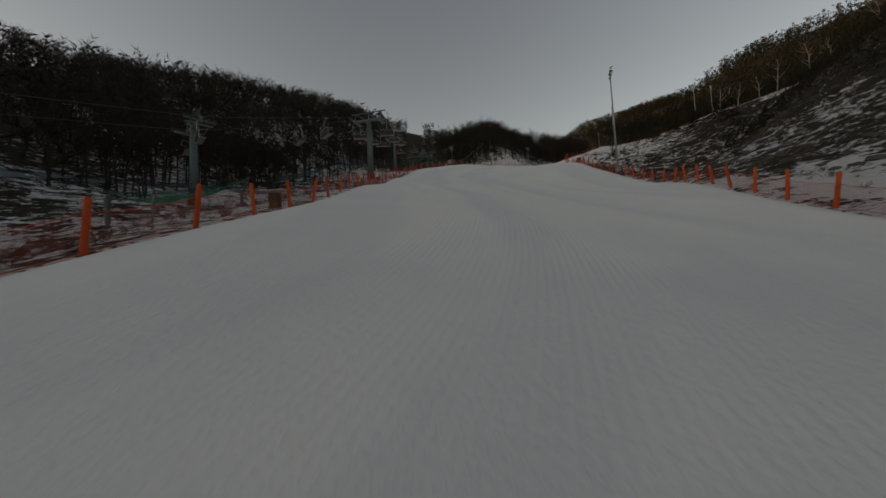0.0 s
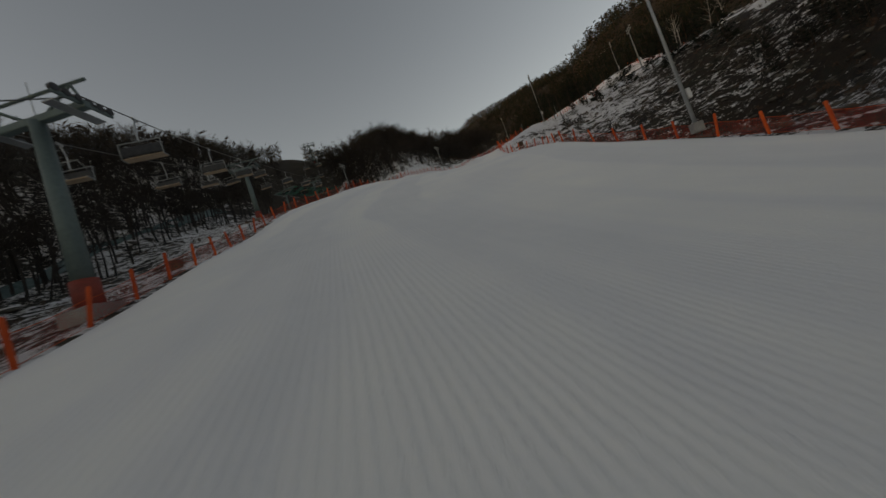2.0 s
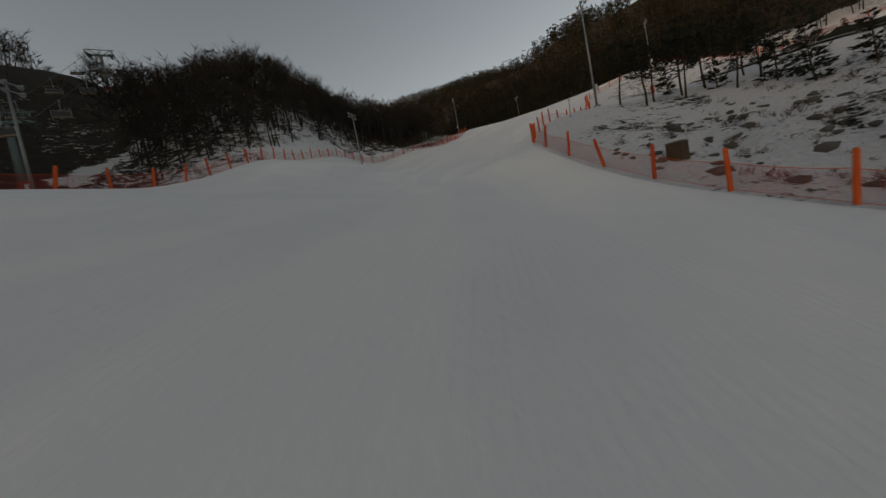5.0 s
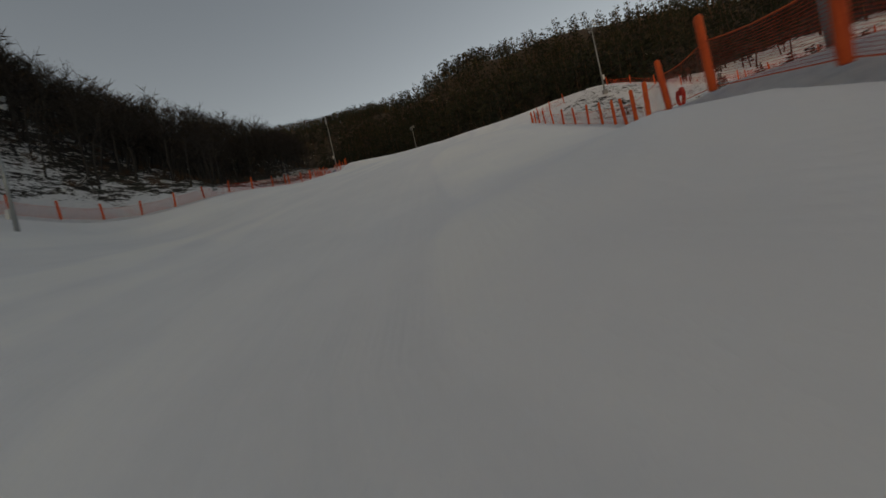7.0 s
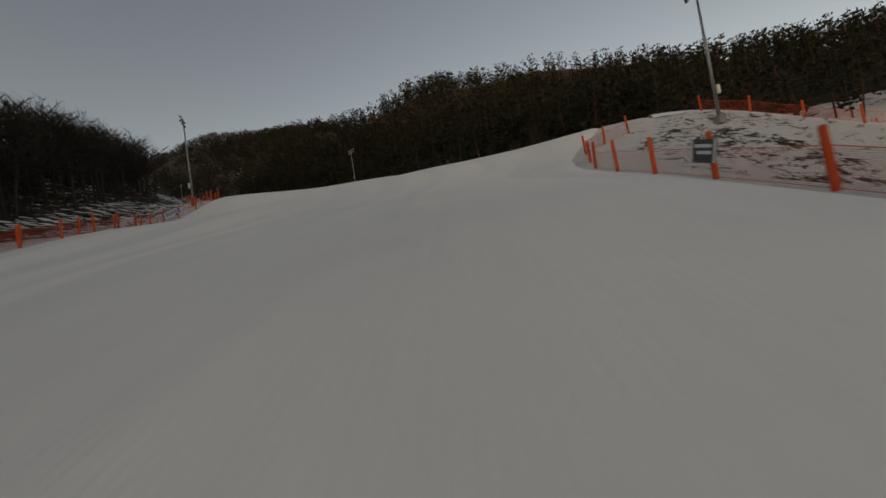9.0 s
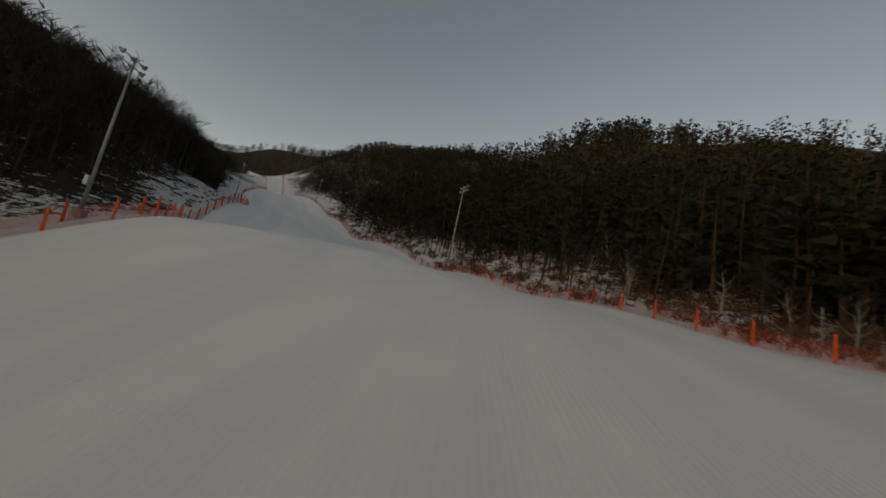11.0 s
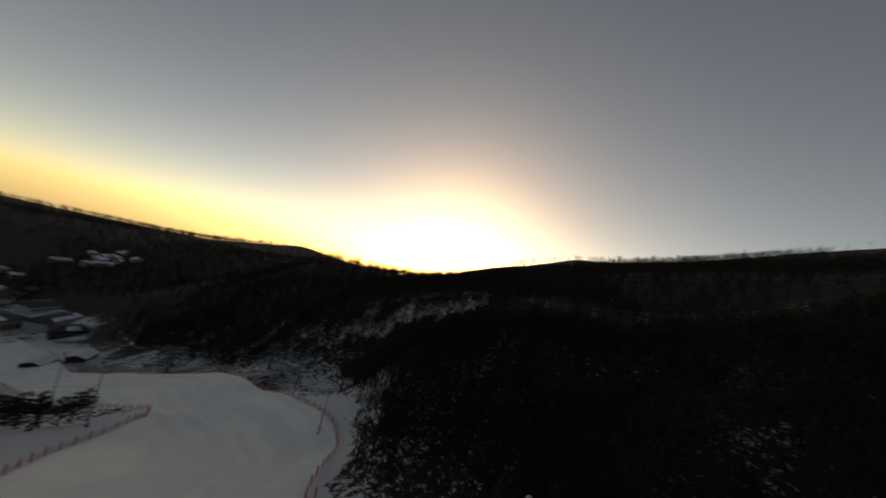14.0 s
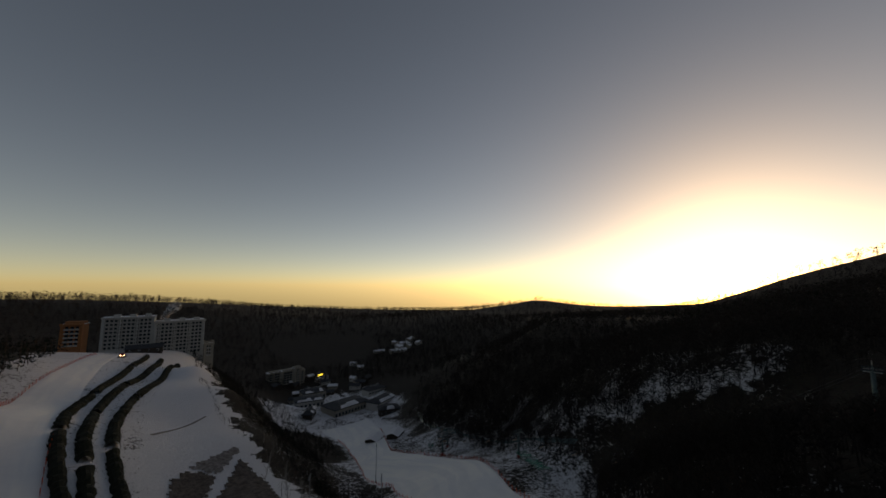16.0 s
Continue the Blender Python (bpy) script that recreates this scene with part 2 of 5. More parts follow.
TERRACES = [
    (55.4, 100.4, 38.9), (63, 72.3, 36), (70, 31.8, 41.9), (76.3, -19, 51.7), (86.7, -69.3, 56.3), (44.3, 57.6, 18.5), (48.3, 21.6, 24.7), (40.6, -19.4, 9.1),
    (50, -69.6, 12.7), (96.9, 61.8, 44), (101.8, 11.4, 50.8), (106, -59.2, 55.2), (91.7, 120.4, 50), (118.7, 132.1, 63.6), (123.6, 101.5, 54.5), (105.2, 120.3, 51.2),
    (107.6, 108.9, 51.4), (127.3, 51.5, 59.3), (131.8, 1.3, 59.4), (133.1, -69.2, 60.2), (155.7, 101, 65), (144.3, 120.6, 62.6), (145.7, 61.4, 61), (147.7, -18.9, 61),
    (152.1, 21.2, 69), (161.3, -59.1, 70), (125.6, -179.4, 53.9), (90.3, -179.5, 52.1), (180.9, -179.4, 60.6)]
VALLEY = [
    (-40.6, -189.5, -27.1), (-10.1, -239.5, -26.4), (29.4, -129.8, -10.7), (-90.9, -149.2, -25), (-100.8, -89.5, -7.2), (-150.2, -119.5, 13.6), (-199.6, -59.5, 41.8), (-120.2, -219.4, -22.9),
    (-249.6, -199.5, 4.7), (-349.5, -99.6, 55.8), (0.3, -329.5, -13.6), (100.5, -329.5, 1.7), (-149.6, -349.5, -17.1), (0.1, -599.9, 22.5), (-300, -600, 16.1), (200, -600, 31.5),
    (0, -1100, 50), (-500, -1000, -14.4), (500, -1000, 75), (-900, -600, 46.7), (-960, -560, 61.2), (-900, 0, -12.3), (900, -400, 5.7), (900, 300, 254.8),
    (400.4, 900.2, 158.9), (-300, 900, 338.8), (-900, 600, 268.9), (0, -2600, -5.4), (2600, 0, 295.5), (-2600, 0, 34.8), (0, 2600, 503.6)]
RIDGES = [
    (80, 95, 45.4), (85, 30, 48.1), (110, 80, 47.5), (54, 40, 29.3), (-40, 170, 84.2), (-90, 130, 79.5), (-60, 270, 109), (-120, 260, 121),
    (-200, 80, 73.7), (-170, -60, 38.2), (-320, 0, 69.6), (-400, 120, 73.9), (-300, 260, 125), (10, 215, 79.6), (30, 200, 83.1), (45, 270, 98.2),
    (70, 345, 116.7), (190, 250, 113.6), (180, 300, 116.5), (250, 180, 129), (240, 360, 169.3), (300, 420, 199.1), (170, 470, 160.3), (60, 520, 108.8),
    (90, 640, 146.1), (250, 560, 230.3), (-450, -200, 47.6), (-600, -100, 47.1), (-350, -300, 23.4), (-600, -450, 35.4), (-200, -800, 15.6), (150, -800, 66),
    (350, -700, 75), (-800, -900, -7.4), (-600, 150, 135), (400, 100, 130.2), (66, 15, 38.6), (100, 620, 144.3), (-20, 420, 143), (-60, 500, 155.2),
    (57, 205, 73.5)]
SPOTS = LEFT_EDGE + RIGHT_EDGE + MIDDLE + WEST_HILL + NORTH_HILL + EAST_HILL + TERRACES + VALLEY + RIDGES
ctrl = np.array(SPOTS, float)


def radial(a, b):
    return np.sqrt(((a[:, None] - b[None]) ** 2).sum(-1) + 64.0)


def plane_part(p):
    return np.column_stack([np.ones(len(p)), p / 100])


n_ctrl = len(ctrl)
_flat = plane_part(ctrl[:, :2])
weights = np.linalg.solve(np.block([[radial(ctrl[:, :2], ctrl[:, :2]) + np.eye(n_ctrl) * 0.5, _flat], [_flat.T, np.zeros((3, 3))]]), np.concatenate([ctrl[:, 2], np.zeros(3)]))


def lie(p):
    """The smooth height of the land at rows of x, y."""
    p = np.asarray(p, float).reshape(-1, 2)
    out = np.empty(len(p))
    for i in range(0, len(p), 8000):
        q = p[i:i + 8000]
        out[i:i + 8000] = radial(q, ctrl[:, :2]) @ weights[:n_ctrl] + plane_part(q) @ weights[n_ctrl:]
    return out


def curve_rows(rows, step):
    """Rows along a smooth curve through the given ones, step metres apart in plan."""
    a = np.array(rows, float)
    u = np.concatenate([[0], np.cumsum(np.linalg.norm(np.diff(a[:, :2], axis=0), axis=1))])
    m = np.gradient(a, u, axis=0)
    s = np.arange(0, u[-1], step)
    i = np.clip(np.searchsorted(u, s, side="right") - 1, 0, len(a) - 2)
    h = (u[i + 1] - u[i])[:, None]
    t = (s - u[i])[:, None] / h
    return (2 * t**3 - 3 * t**2 + 1) * a[i] + (t**3 - 2 * t**2 + t) * h * m[i] + (-2 * t**3 + 3 * t**2) * a[i + 1] + (t**3 - t**2) * h * m[i + 1]


LEFT_LINE, RIGHT_LINE = curve_rows(LEFT_EDGE, 1.0), curve_rows(RIGHT_EDGE, 1.0)
OUTLINE = np.concatenate([LEFT_LINE[::4, :2], RIGHT_LINE[::-4, :2]])


def within(p, outline):
    p = np.asarray(p, float).reshape(-1, 2)
    c = np.zeros(len(p), bool)
    for a, b in zip(outline, np.roll(outline, 1, axis=0)):
        c ^= ((a[1] > p[:, 1]) != (b[1] > p[:, 1])) & (p[:, 0] < (b[0] - a[0]) * (p[:, 1] - a[1]) / (b[1] - a[1] + 1e-12) + a[0])
    return c


def edge_gap(p, pts=OUTLINE):
    """Distance in plan from the run's edge."""
    p = np.asarray(p, float).reshape(-1, 2)
    out = np.empty(len(p))
    for i in range(0, len(p), 8000):
        out[i:i + 8000] = np.sqrt(((p[i:i + 8000, None] - pts[None]) ** 2).sum(-1)).min(1)
    return out


UPPER_LEFT = [
    (118.7, 137.0, 66), (124.7, 105.0, 65.4), (131.6, 52.0, 64.3), (134.4, -16.3, 62.4), (134.1, -69.2, 60.5), (128.7, -138.3, 56.4)]
UPPER_RIGHT = [
    (142.2, 140.8, 68.4), (146.4, 103.7, 68.1), (148.4, 54.2, 66.4), (152.1, -23.9, 64.8), (147.1, -68.6, 62.1), (140.7, -137.6, 57.4)]
UPPER_L, UPPER_R = curve_rows(UPPER_LEFT, 1.0), curve_rows(UPPER_RIGHT, 1.0)
UPPER_OUTLINE = np.concatenate([UPPER_L[::4, :2], UPPER_R[::-4, :2]])


def rough(p, size):
    return np.array([noise.fractal((x / size, y / size, 3.1), 1.0, 2.1, 4) for x, y in p])


def land(p):
    """The height of the open ground: the lie with its roughness; let down under the groomed run."""
    p = np.asarray(p, float).reshape(-1, 2)
    gap, ins = edge_gap(p), within(p, OUTLINE)
    z = lie(p)
    terrace = np.clip((p[:, 0] - 60) / 8, 0, 1) * np.clip((165 - p[:, 0]) / 8, 0, 1) * np.clip((128 - p[:, 1]) / 6, 0, 1) * np.clip((p[:, 1] + 200) / 20, 0, 1)
    upper = within(p, UPPER_OUTLINE)
    free = np.clip((gap - 1.5) / 6, 0, 1) * ~ins * (1 - 0.85 * terrace) * ~upper
    bank = np.clip(1 - np.abs(p[:, 0] - 50) / 26, 0, 1) * np.clip((125 - p[:, 1]) / 10, 0, 1) * np.clip((p[:, 1] + 20) / 10, 0, 1)
    z = z + free * (0.35 * rough(p, 7.0) + (0.25 + 0.8 * bank) * rough(p, 2.6))
    return z - 0.35 * upper - np.where(ins, np.clip(gap / 3, 0, 1) * 0.9 + 0.12, 0.12)


def spread(lo, hi, a, b, fine, grow=1.12):
    xs, ahead, back = list(np.arange(a, b + fine / 2, fine)), [], []
    for out, x, end, sign in ((ahead, b, hi, 1), (back, a, lo, -1)):
        g = fine
        while (end - x) * sign > 0:
            g *= grow
            x += g * sign
            out.append(x)
    return np.array(back[::-1] + xs + ahead)


def mesh_of(name, verts, faces, mats, smooth=True, slots=None):
    me = bpy.data.meshes.new(name)
    me.from_pydata(verts.tolist() if hasattr(verts, "tolist") else verts, [], faces.tolist() if hasattr(faces, "tolist") else faces)
    for m in mats:
        me.materials.append(m)
    me.polygons.foreach_set("use_smooth", [smooth] * len(me.polygons))
    if slots is not None:
        me.polygons.foreach_set("material_index", slots)
    me.update()
    return me


def grid_faces(rows, cols):
    i = np.arange(rows * cols).reshape(rows, cols)
    return np.stack([i[:-1, :-1], i[:-1, 1:], i[1:, 1:], i[1:, :-1]], -1).reshape(-1, 4)


xs, ys = spread(-3600, 3600, -50, 180, 1.9), spread(-3600, 3600, -12, 260, 1.9)
gx, gy = np.meshgrid(xs, ys)
flat = np.column_stack([gx.ravel(), gy.ravel()])
ground = tagged(new("ground", mesh_of("ground", np.column_stack([flat, land(flat)]), grid_faces(len(ys), len(xs)), [GROUND])),
                "brown winter ground under broken snow, rising into wooded hills", "ground", kind="structure")
# the bounds of the patches wander by a few metres
x = flat[:, 0] + 2.2 * np.sin(flat[:, 1] * 0.21 + 1.0) + 1.6 * np.sin(flat[:, 1] * 0.53) + np.random.RandomState(8).normal(0, 0.9, len(flat))
y = flat[:, 1] + 2.2 * np.sin(flat[:, 0] * 0.19) + 1.6 * np.sin(flat[:, 0] * 0.47 + 2.0) + np.random.RandomState(9).normal(0, 0.9, len(flat))
gap_all = edge_gap(flat)
cover = np.interp(gap_all, [2, 8, 30, 70, 300], [0.66, 0.55, 0.43, 0.36, 0.32])
cover = np.where((np.abs(x - 4) < 3.5) & (y > 136) & (y < 200), 0.75, cover)
cover = np.where((x > 140) & (y > 110), np.minimum(cover, np.interp(gap_all, [2, 10, 24], [0.62, 0.54, 0.4])), cover)
on_terrace = (x > 64) & (x < 168) & (y < 128) & (y > -200)
cover = np.where(on_terrace, np.where((x < 112), 0.74, 0.6), cover)
cover = np.where((x > 25) & (x < 70) & (y < 98) & (y > -70) & ~within(flat, OUTLINE), np.where(x - y * 0.12 < 41, np.interp(y, [35, 50], [0.5, 0.46]), 0.43) + np.clip((y - 68) / 110, 0, 0.16), cover)
cover = np.where((x < 20) & (x > -33) & (y < 165) & (gap_all < 32), 0.53, cover)
cover = np.where((x < -30) & (x > -75) & (y > -30) & (y < 180), np.interp(x, [-75, -50, -33], [0.42, 0.46, 0.53]), cover)
cover = np.where((x > 55) & (x < np.interp(y, [-60, -20, 30, 60, 100], [84, 82, 80, 72, 66])) & (y < 100) & (y > -60), np.interp(y, [64, 92], [0.43, 0.6]), cover)
cover = np.where((x < 100) & (y > 165) & (gap_all > 3) & (gap_all < 60) & ~within(flat, OUTLINE), np.interp(gap_all, [3, 12, 26, 40], [0.54, 0.46, 0.44, 0.42]), cover)
cover = np.where((x > -5) & (x < 60) & (y < -15) & (y > -200) & (gap_all > 4), 0.4, cover)
cover = np.where((np.hypot(x + 45, y + 170) < 72) & (gap_all > 2), 0.56, cover)
ground.data.attributes.new("cover", "FLOAT", "POINT").data.foreach_set("value", cover.astype(np.float32))

# the groomed run, a slab of snow on the ground
N_ROWS, N_COLS = 520, 41


def resample(line, n):
    u = np.concatenate([[0], np.cumsum(np.linalg.norm(np.diff(line[:, :2], axis=0), axis=1))])
    s = np.linspace(0, u[-1], n)
    return np.column_stack([np.interp(s, u, line[:, k]) for k in range(2)]), u[-1]


def matched_edges(n):
    """Both edges in n rows, paired across the run by shares of each length between the named bends."""
    cuts_l, cuts_r = (0, 3, 6, 9, 14, 18, 21), (0, 3, 7, 10, 18, 21, 24)
    out_l, out_r = [], []
    for a0, a1, b0, b1 in zip(cuts_l, cuts_l[1:], cuts_r, cuts_r[1:]):
        seg = []
        for line, rows, i0, i1 in ((LEFT_LINE, LEFT_EDGE, a0, a1), (RIGHT_LINE, RIGHT_EDGE, b0, b1)):
            k0, k1 = (int(np.argmin(((line[:, :2] - rows[i][:2]) ** 2).sum(1))) for i in (i0, i1))
            seg.append(line[k0:k1 + 1])
        m = max(8, int(n * len(seg[0]) / len(LEFT_LINE)))
        for out, sg in zip((out_l, out_r), seg):
            p, _ = resample(sg, m + 1)
            out.append(p[:-1])
    return np.concatenate(out_l), np.concatenate(out_r)


el, er = matched_edges(N_ROWS)
n_rows = len(el)
share = np.linspace(0, 1, N_COLS)
grid = el[:, None] * (1 - share[None, :, None]) + er[:, None] * share[None, :, None]
top = lie(grid.reshape(-1, 2)).reshape(n_rows, N_COLS)
top += 0.06 * rough(grid.reshape(-1, 2), 14.0).reshape(n_rows, N_COLS)
top[:, 0] -= 0.35
top[:, -1] -= 0.35
run = mesh_of("piste", np.column_stack([grid.reshape(-1, 2), top.ravel()]), grid_faces(n_rows, N_COLS)[:, ::-1], [PISTE_SNOW])
mid = grid[:, N_COLS // 2]
along = np.concatenate([[0], np.cumsum(np.linalg.norm(np.diff(mid, axis=0), axis=1))])
across = np.linalg.norm(grid - grid[:, :1], axis=-1)
uv = np.stack([across, np.repeat(along[:, None], N_COLS, 1)], -1).reshape(-1, 2)
loops = np.empty(len(run.loops), int)
run.loops.foreach_get("vertex_index", loops)
run.uv_layers.new(name="run").data.foreach_set("uv", uv[loops].ravel().astype(np.float32))
tagged(new("piste", run), "wide groomed ski run of pale snow with fine ridges", "ski run", kind="structure")

# the upper run that joins from the south
m_u = 160
ul, ur = resample(UPPER_L, m_u)[0], resample(UPPER_R, m_u)[0]
share_u = np.linspace(0, 1, 13)
grid_u = ul[:, None] * (1 - share_u[None, :, None]) + ur[:, None] * share_u[None, :, None]
top_u = lie(grid_u.reshape(-1, 2)).reshape(m_u, 13) + 0.03
top_u[:, (0, -1)] -= 0.3
run_u = mesh_of("upper_piste", np.column_stack([grid_u.reshape(-1, 2), top_u.ravel()]), grid_faces(m_u, 13), [PISTE_SNOW])
uv_u = np.stack([np.linalg.norm(grid_u - grid_u[:, :1], axis=-1), np.repeat(np.linspace(0, 280, m_u)[:, None], 13, 1)], -1).reshape(-1, 2)
loops = np.empty(len(run_u.loops), int)
run_u.loops.foreach_get("vertex_index", loops)
run_u.uv_layers.new(name="run").data.foreach_set("uv", uv_u[loops].ravel().astype(np.float32))
tagged(new("upper_piste", run_u), "narrower groomed run of pale snow above the terraces", "ski run", kind="structure")

# ---- building helpers ----
def z_at(x, y):
    return float(land([(x, y)])[0])


def thing(name, at, label, category, group=""):
    ob = new(name)
    ob.location = at
    ob.empty_display_size = 0.3
    return tagged(ob, label, category, group)


def part(name, bm, material_, parent, label="", smooth=False):
    """Links a bmesh as one mesh object under a thing or a part, in that one's own space."""
    me = bpy.data.meshes.new(name)
    bmesh.ops.recalc_face_normals(bm, faces=bm.faces)
    bm.to_mesh(me)
    bm.free()
    me.materials.append(material_)
    me.polygons.foreach_set("use_smooth", [smooth] * len(me.polygons))
    ob = new(name, me)
    ob.parent = parent
    if label:
        ob["label"] = label
    return ob


def shared(name, me, parent, m):
    ob = new(name, me)
    ob.parent, ob.matrix_basis = parent, m
    return ob


def tube(bm, a, b, r0, r1=None, sides=8):
    a, b = Vector(a), Vector(b)
    r1 = r0 if r1 is None else r1
    q = (b - a).to_track_quat("Z", "Y")
    rings = []
    for c, r in ((a, r0), (b, r1)):
        rings.append([bm.verts.new(c + q @ Vector((r * math.cos(k * math.tau / sides), r * math.sin(k * math.tau / sides), 0))) for k in range(sides)])
    for k in range(sides):
        bm.faces.new((rings[0][k], rings[0][(k + 1) % sides], rings[1][(k + 1) % sides], rings[1][k]))
    bm.faces.new(rings[0][::-1])
    bm.faces.new(rings[1])
    return bm


def block(bm, lo, hi, bevel=0.0):
    g = bmesh.ops.create_cube(bm, size=1.0, matrix=Matrix.LocRotScale([(l + h) / 2 for l, h in zip(lo, hi)], None, [h - l for l, h in zip(lo, hi)]))
    if bevel:
        bmesh.ops.bevel(bm, geom=list({e for v in g["verts"] for e in v.link_edges}), offset=bevel, segments=1, affect="EDGES")
    return bm


def fresh():
    return bmesh.new()


# ---- safety fences along the run ----
def post_mesh():
    bm = fresh()
    prof = [(0.0, 0.085), (0.05, 0.095), (1.58, 0.09), (1.64, 0.07), (1.66, 0.03)]
    rings = [[bm.verts.new((r * math.cos(k * math.tau / 8), r * math.sin(k * math.tau / 8), z)) for k in range(8)] for z, r in prof]
    for p, q in zip(rings, rings[1:]):
        for k in range(8):
            bm.faces.new((p[k], p[(k + 1) % 8], q[(k + 1) % 8], q[k]))
    bm.faces.new(rings[-1])
    me = bpy.data.meshes.new("post")
    bm.to_mesh(me)
    bm.free()
    me.materials.append(ORANGE)
    me.polygons.foreach_set("use_smooth", [True] * len(me.polygons))
    return me


POST = post_mesh()


def fence(line, step, label, net_to=1.15, out=0.0):
    """Orange foam posts with a red net and its ropes, set along rows of x, y; out: how far the posts lean to the left of the line."""
    line, _ = resample(np.array(line, float), max(3, int(np.linalg.norm(np.diff(np.array(line, float)[:, :2], axis=0), axis=1).sum() / step)))
    z = lie(line)
    rnd = random.Random(len(line))
    base = thing("safety_fence", (*line[0], z[0]), label, "fence")
    tops = []
    for i, (p, h) in enumerate(zip(line, z)):
        h -= 0.12
        way = line[min(i + 1, len(line) - 1)] - line[max(i - 1, 0)]
        lean = pose(0, 0, 0, 0, 0, math.degrees(math.atan2(way[1], way[0]))) @ pose(0, 0, 0, -out + rnd.uniform(-4, 4), rnd.uniform(-3, 3), rnd.uniform(0, 360))
        local = Vector((p[0], p[1], h)) - base.location
        shared("post", POST, base, Matrix.Translation(local) @ lean @ Matrix.Diagonal((1, 1, rnd.uniform(0.95, 1.06), 1)))
        tops.append(local)
    for k in range(0, len(tops) - 1, 6):
        run_ = tops[k:k + 7]
        bm, layer = fresh(), None
        uvl = bm.loops.layers.uv.new("weave")
        d, cols = 0.0, []
        for i, p in enumerate(run_):
            for j in range(4 if i < len(run_) - 1 else 1):
                f = j / 4
                q = p.lerp(run_[i + 1], f) if f else p
                sag = 0.09 * math.sin(math.pi * f)
                cols.append((q + Vector((0, 0, 0.08)), q + Vector((0, 0, net_to - sag)), d + f * step))
            d += step
        vs = [(bm.verts.new(a), bm.verts.new(b), u) for a, b, u in cols]
        for (a0, b0, u0), (a1, b1, u1) in zip(vs, vs[1:]):
            fc = bm.faces.new((a0, a1, b1, b0))
            for lp, uvv in zip(fc.loops, ((u0, 0), (u1, 0), (u1, net_to), (u0, net_to))):
                lp[uvl].uv = uvv
        part("net", bm, RED_NET, base)
        for lo_hi, nm in ((0, "bottom_rope"), (1, "top_rope")):
            bm = fresh()
            for c0, c1 in zip(cols, cols[1:]):
                tube(bm, c0[lo_hi], c1[lo_hi], 0.011, sides=4)
            part(nm, bm, ORANGE, base)
    return base


def cut(line, a, b):
    """The stretch of a line between the rows nearest to two places."""
    i, j = (int(np.argmin(((line[:, :2] - np.array(p)) ** 2).sum(1))) for p in (a, b))
    return line[i:j + 1, :2]


fence(cut(LEFT_LINE, (-46, -80), (22, 130)), 3.4, "orange foam posts with red netting beside the groomed run", out=8.0)
fence(cut(LEFT_LINE, (22, 130), (101, 218)), 3.2, "orange foam posts with red netting below the bare wood")
fence(cut(LEFT_LINE, (101, 218), (135, 500)), 3.4, "orange foam posts with red netting up the narrow run")
fence(cut(RIGHT_LINE, (-9, -80), (41.5, 107)), 3.2, "orange foam posts with red netting below the stony bank", out=-7.0)
fence(np.vstack([cut(RIGHT_LINE, (41.5, 107), (99, 139.5)), [(107, 142), (112, 139)]]), 3.2, "orange foam posts with red netting beside the snowfield")
fence(np.vstack([[(151, 122), (148, 134), (142, 144), (137, 155)], cut(RIGHT_LINE, (136, 165), (148, 222))]), 3.4, "orange foam posts with red netting below the pine hill")
fence(cut(RIGHT_LINE, (148, 222), (152, 500)), 3.4, "orange foam posts with red netting up the narrow run's far edge")


# ---- floodlights ----
def floodlight(x, y, z, h, yaw, box=True, lamps=6, group="floodlights along the run"):
    ob = thing("floodlight_pole", (x, y, z), "tall grey steel floodlight pole, unlit, standing beside the run", "floodlight", group)
    ob.rotation_euler = (0, 0, radians(yaw))
    part("foot", block(fresh(), (-0.35, -0.35, -0.6), (0.35, 0.35, 0.12), 0.04), CONCRETE, ob, "square concrete foot")
    part("pole", tube(fresh(), (0, 0, 0), (0, 0, h), 0.15, 0.075, 10), STEEL, ob, smooth=True)
    half = 0.55 * (lamps // 2 - 1)
    for k, up in enumerate((-0.12, -0.75)):
        arm = part("crossarm", tube(fresh(), (-half - 0.15, 0, h + up), (half + 0.15, 0, h + up), 0.045, sides=6), STEEL, ob)
    for k in range(lamps):
        row, col = divmod(k, lamps // 2)
        cx, cz = -half + col * 1.1, h - 0.12 - 0.63 * row
        bm = fresh()
        tube(bm, (cx, -0.02, cz + 0.12), (cx, -0.22, cz + 0.02), 0.1, 0.25, 10)
        tube(bm, (cx, 0.08, cz + 0.16), (cx, -0.02, cz + 0.12), 0.09, 0.1, 8)
        head = part("lamp_head", bm, STEEL, ob)
        part("lens", tube(fresh(), (cx, -0.225, cz + 0.018), (cx, -0.235, cz + 0.013), 0.235, 0.235, 10), LAMP_FACE, head, "pale unlit lens")
    if box:
        part("switch_box", block(fresh(), (-0.2, -0.42, 2.0), (0.2, -0.12, 2.75), 0.03), WHITE_BOX, ob, "pale grey switch box")
    return ob


for x, y, z, h, yaw in ((28.4, 49.6, 19.6, 15.8, 70), (43.5, 155, None, 11.6, -140), (97.7, 196.0, 68.7, 12.8, -120), (6.0, 124.3, None, 11.0, -120), (137.5, 203.5, 74.0, 12.4, 80),
                        (114.0, 132.4, 62.1, 11.9, 40), (62.3, 113.1, 45.0, 13.3, 60), (109.8, 282.4, None, 12.6, -100), (147, 345, None, 12.5, 90), (-45, -50, None, 12.5, -70),
                        (72.6, 88.9, None, 10.0, 60)):
    floodlight(x, y, z_at(x, y) - 0.05 if z is None else z, h, yaw)


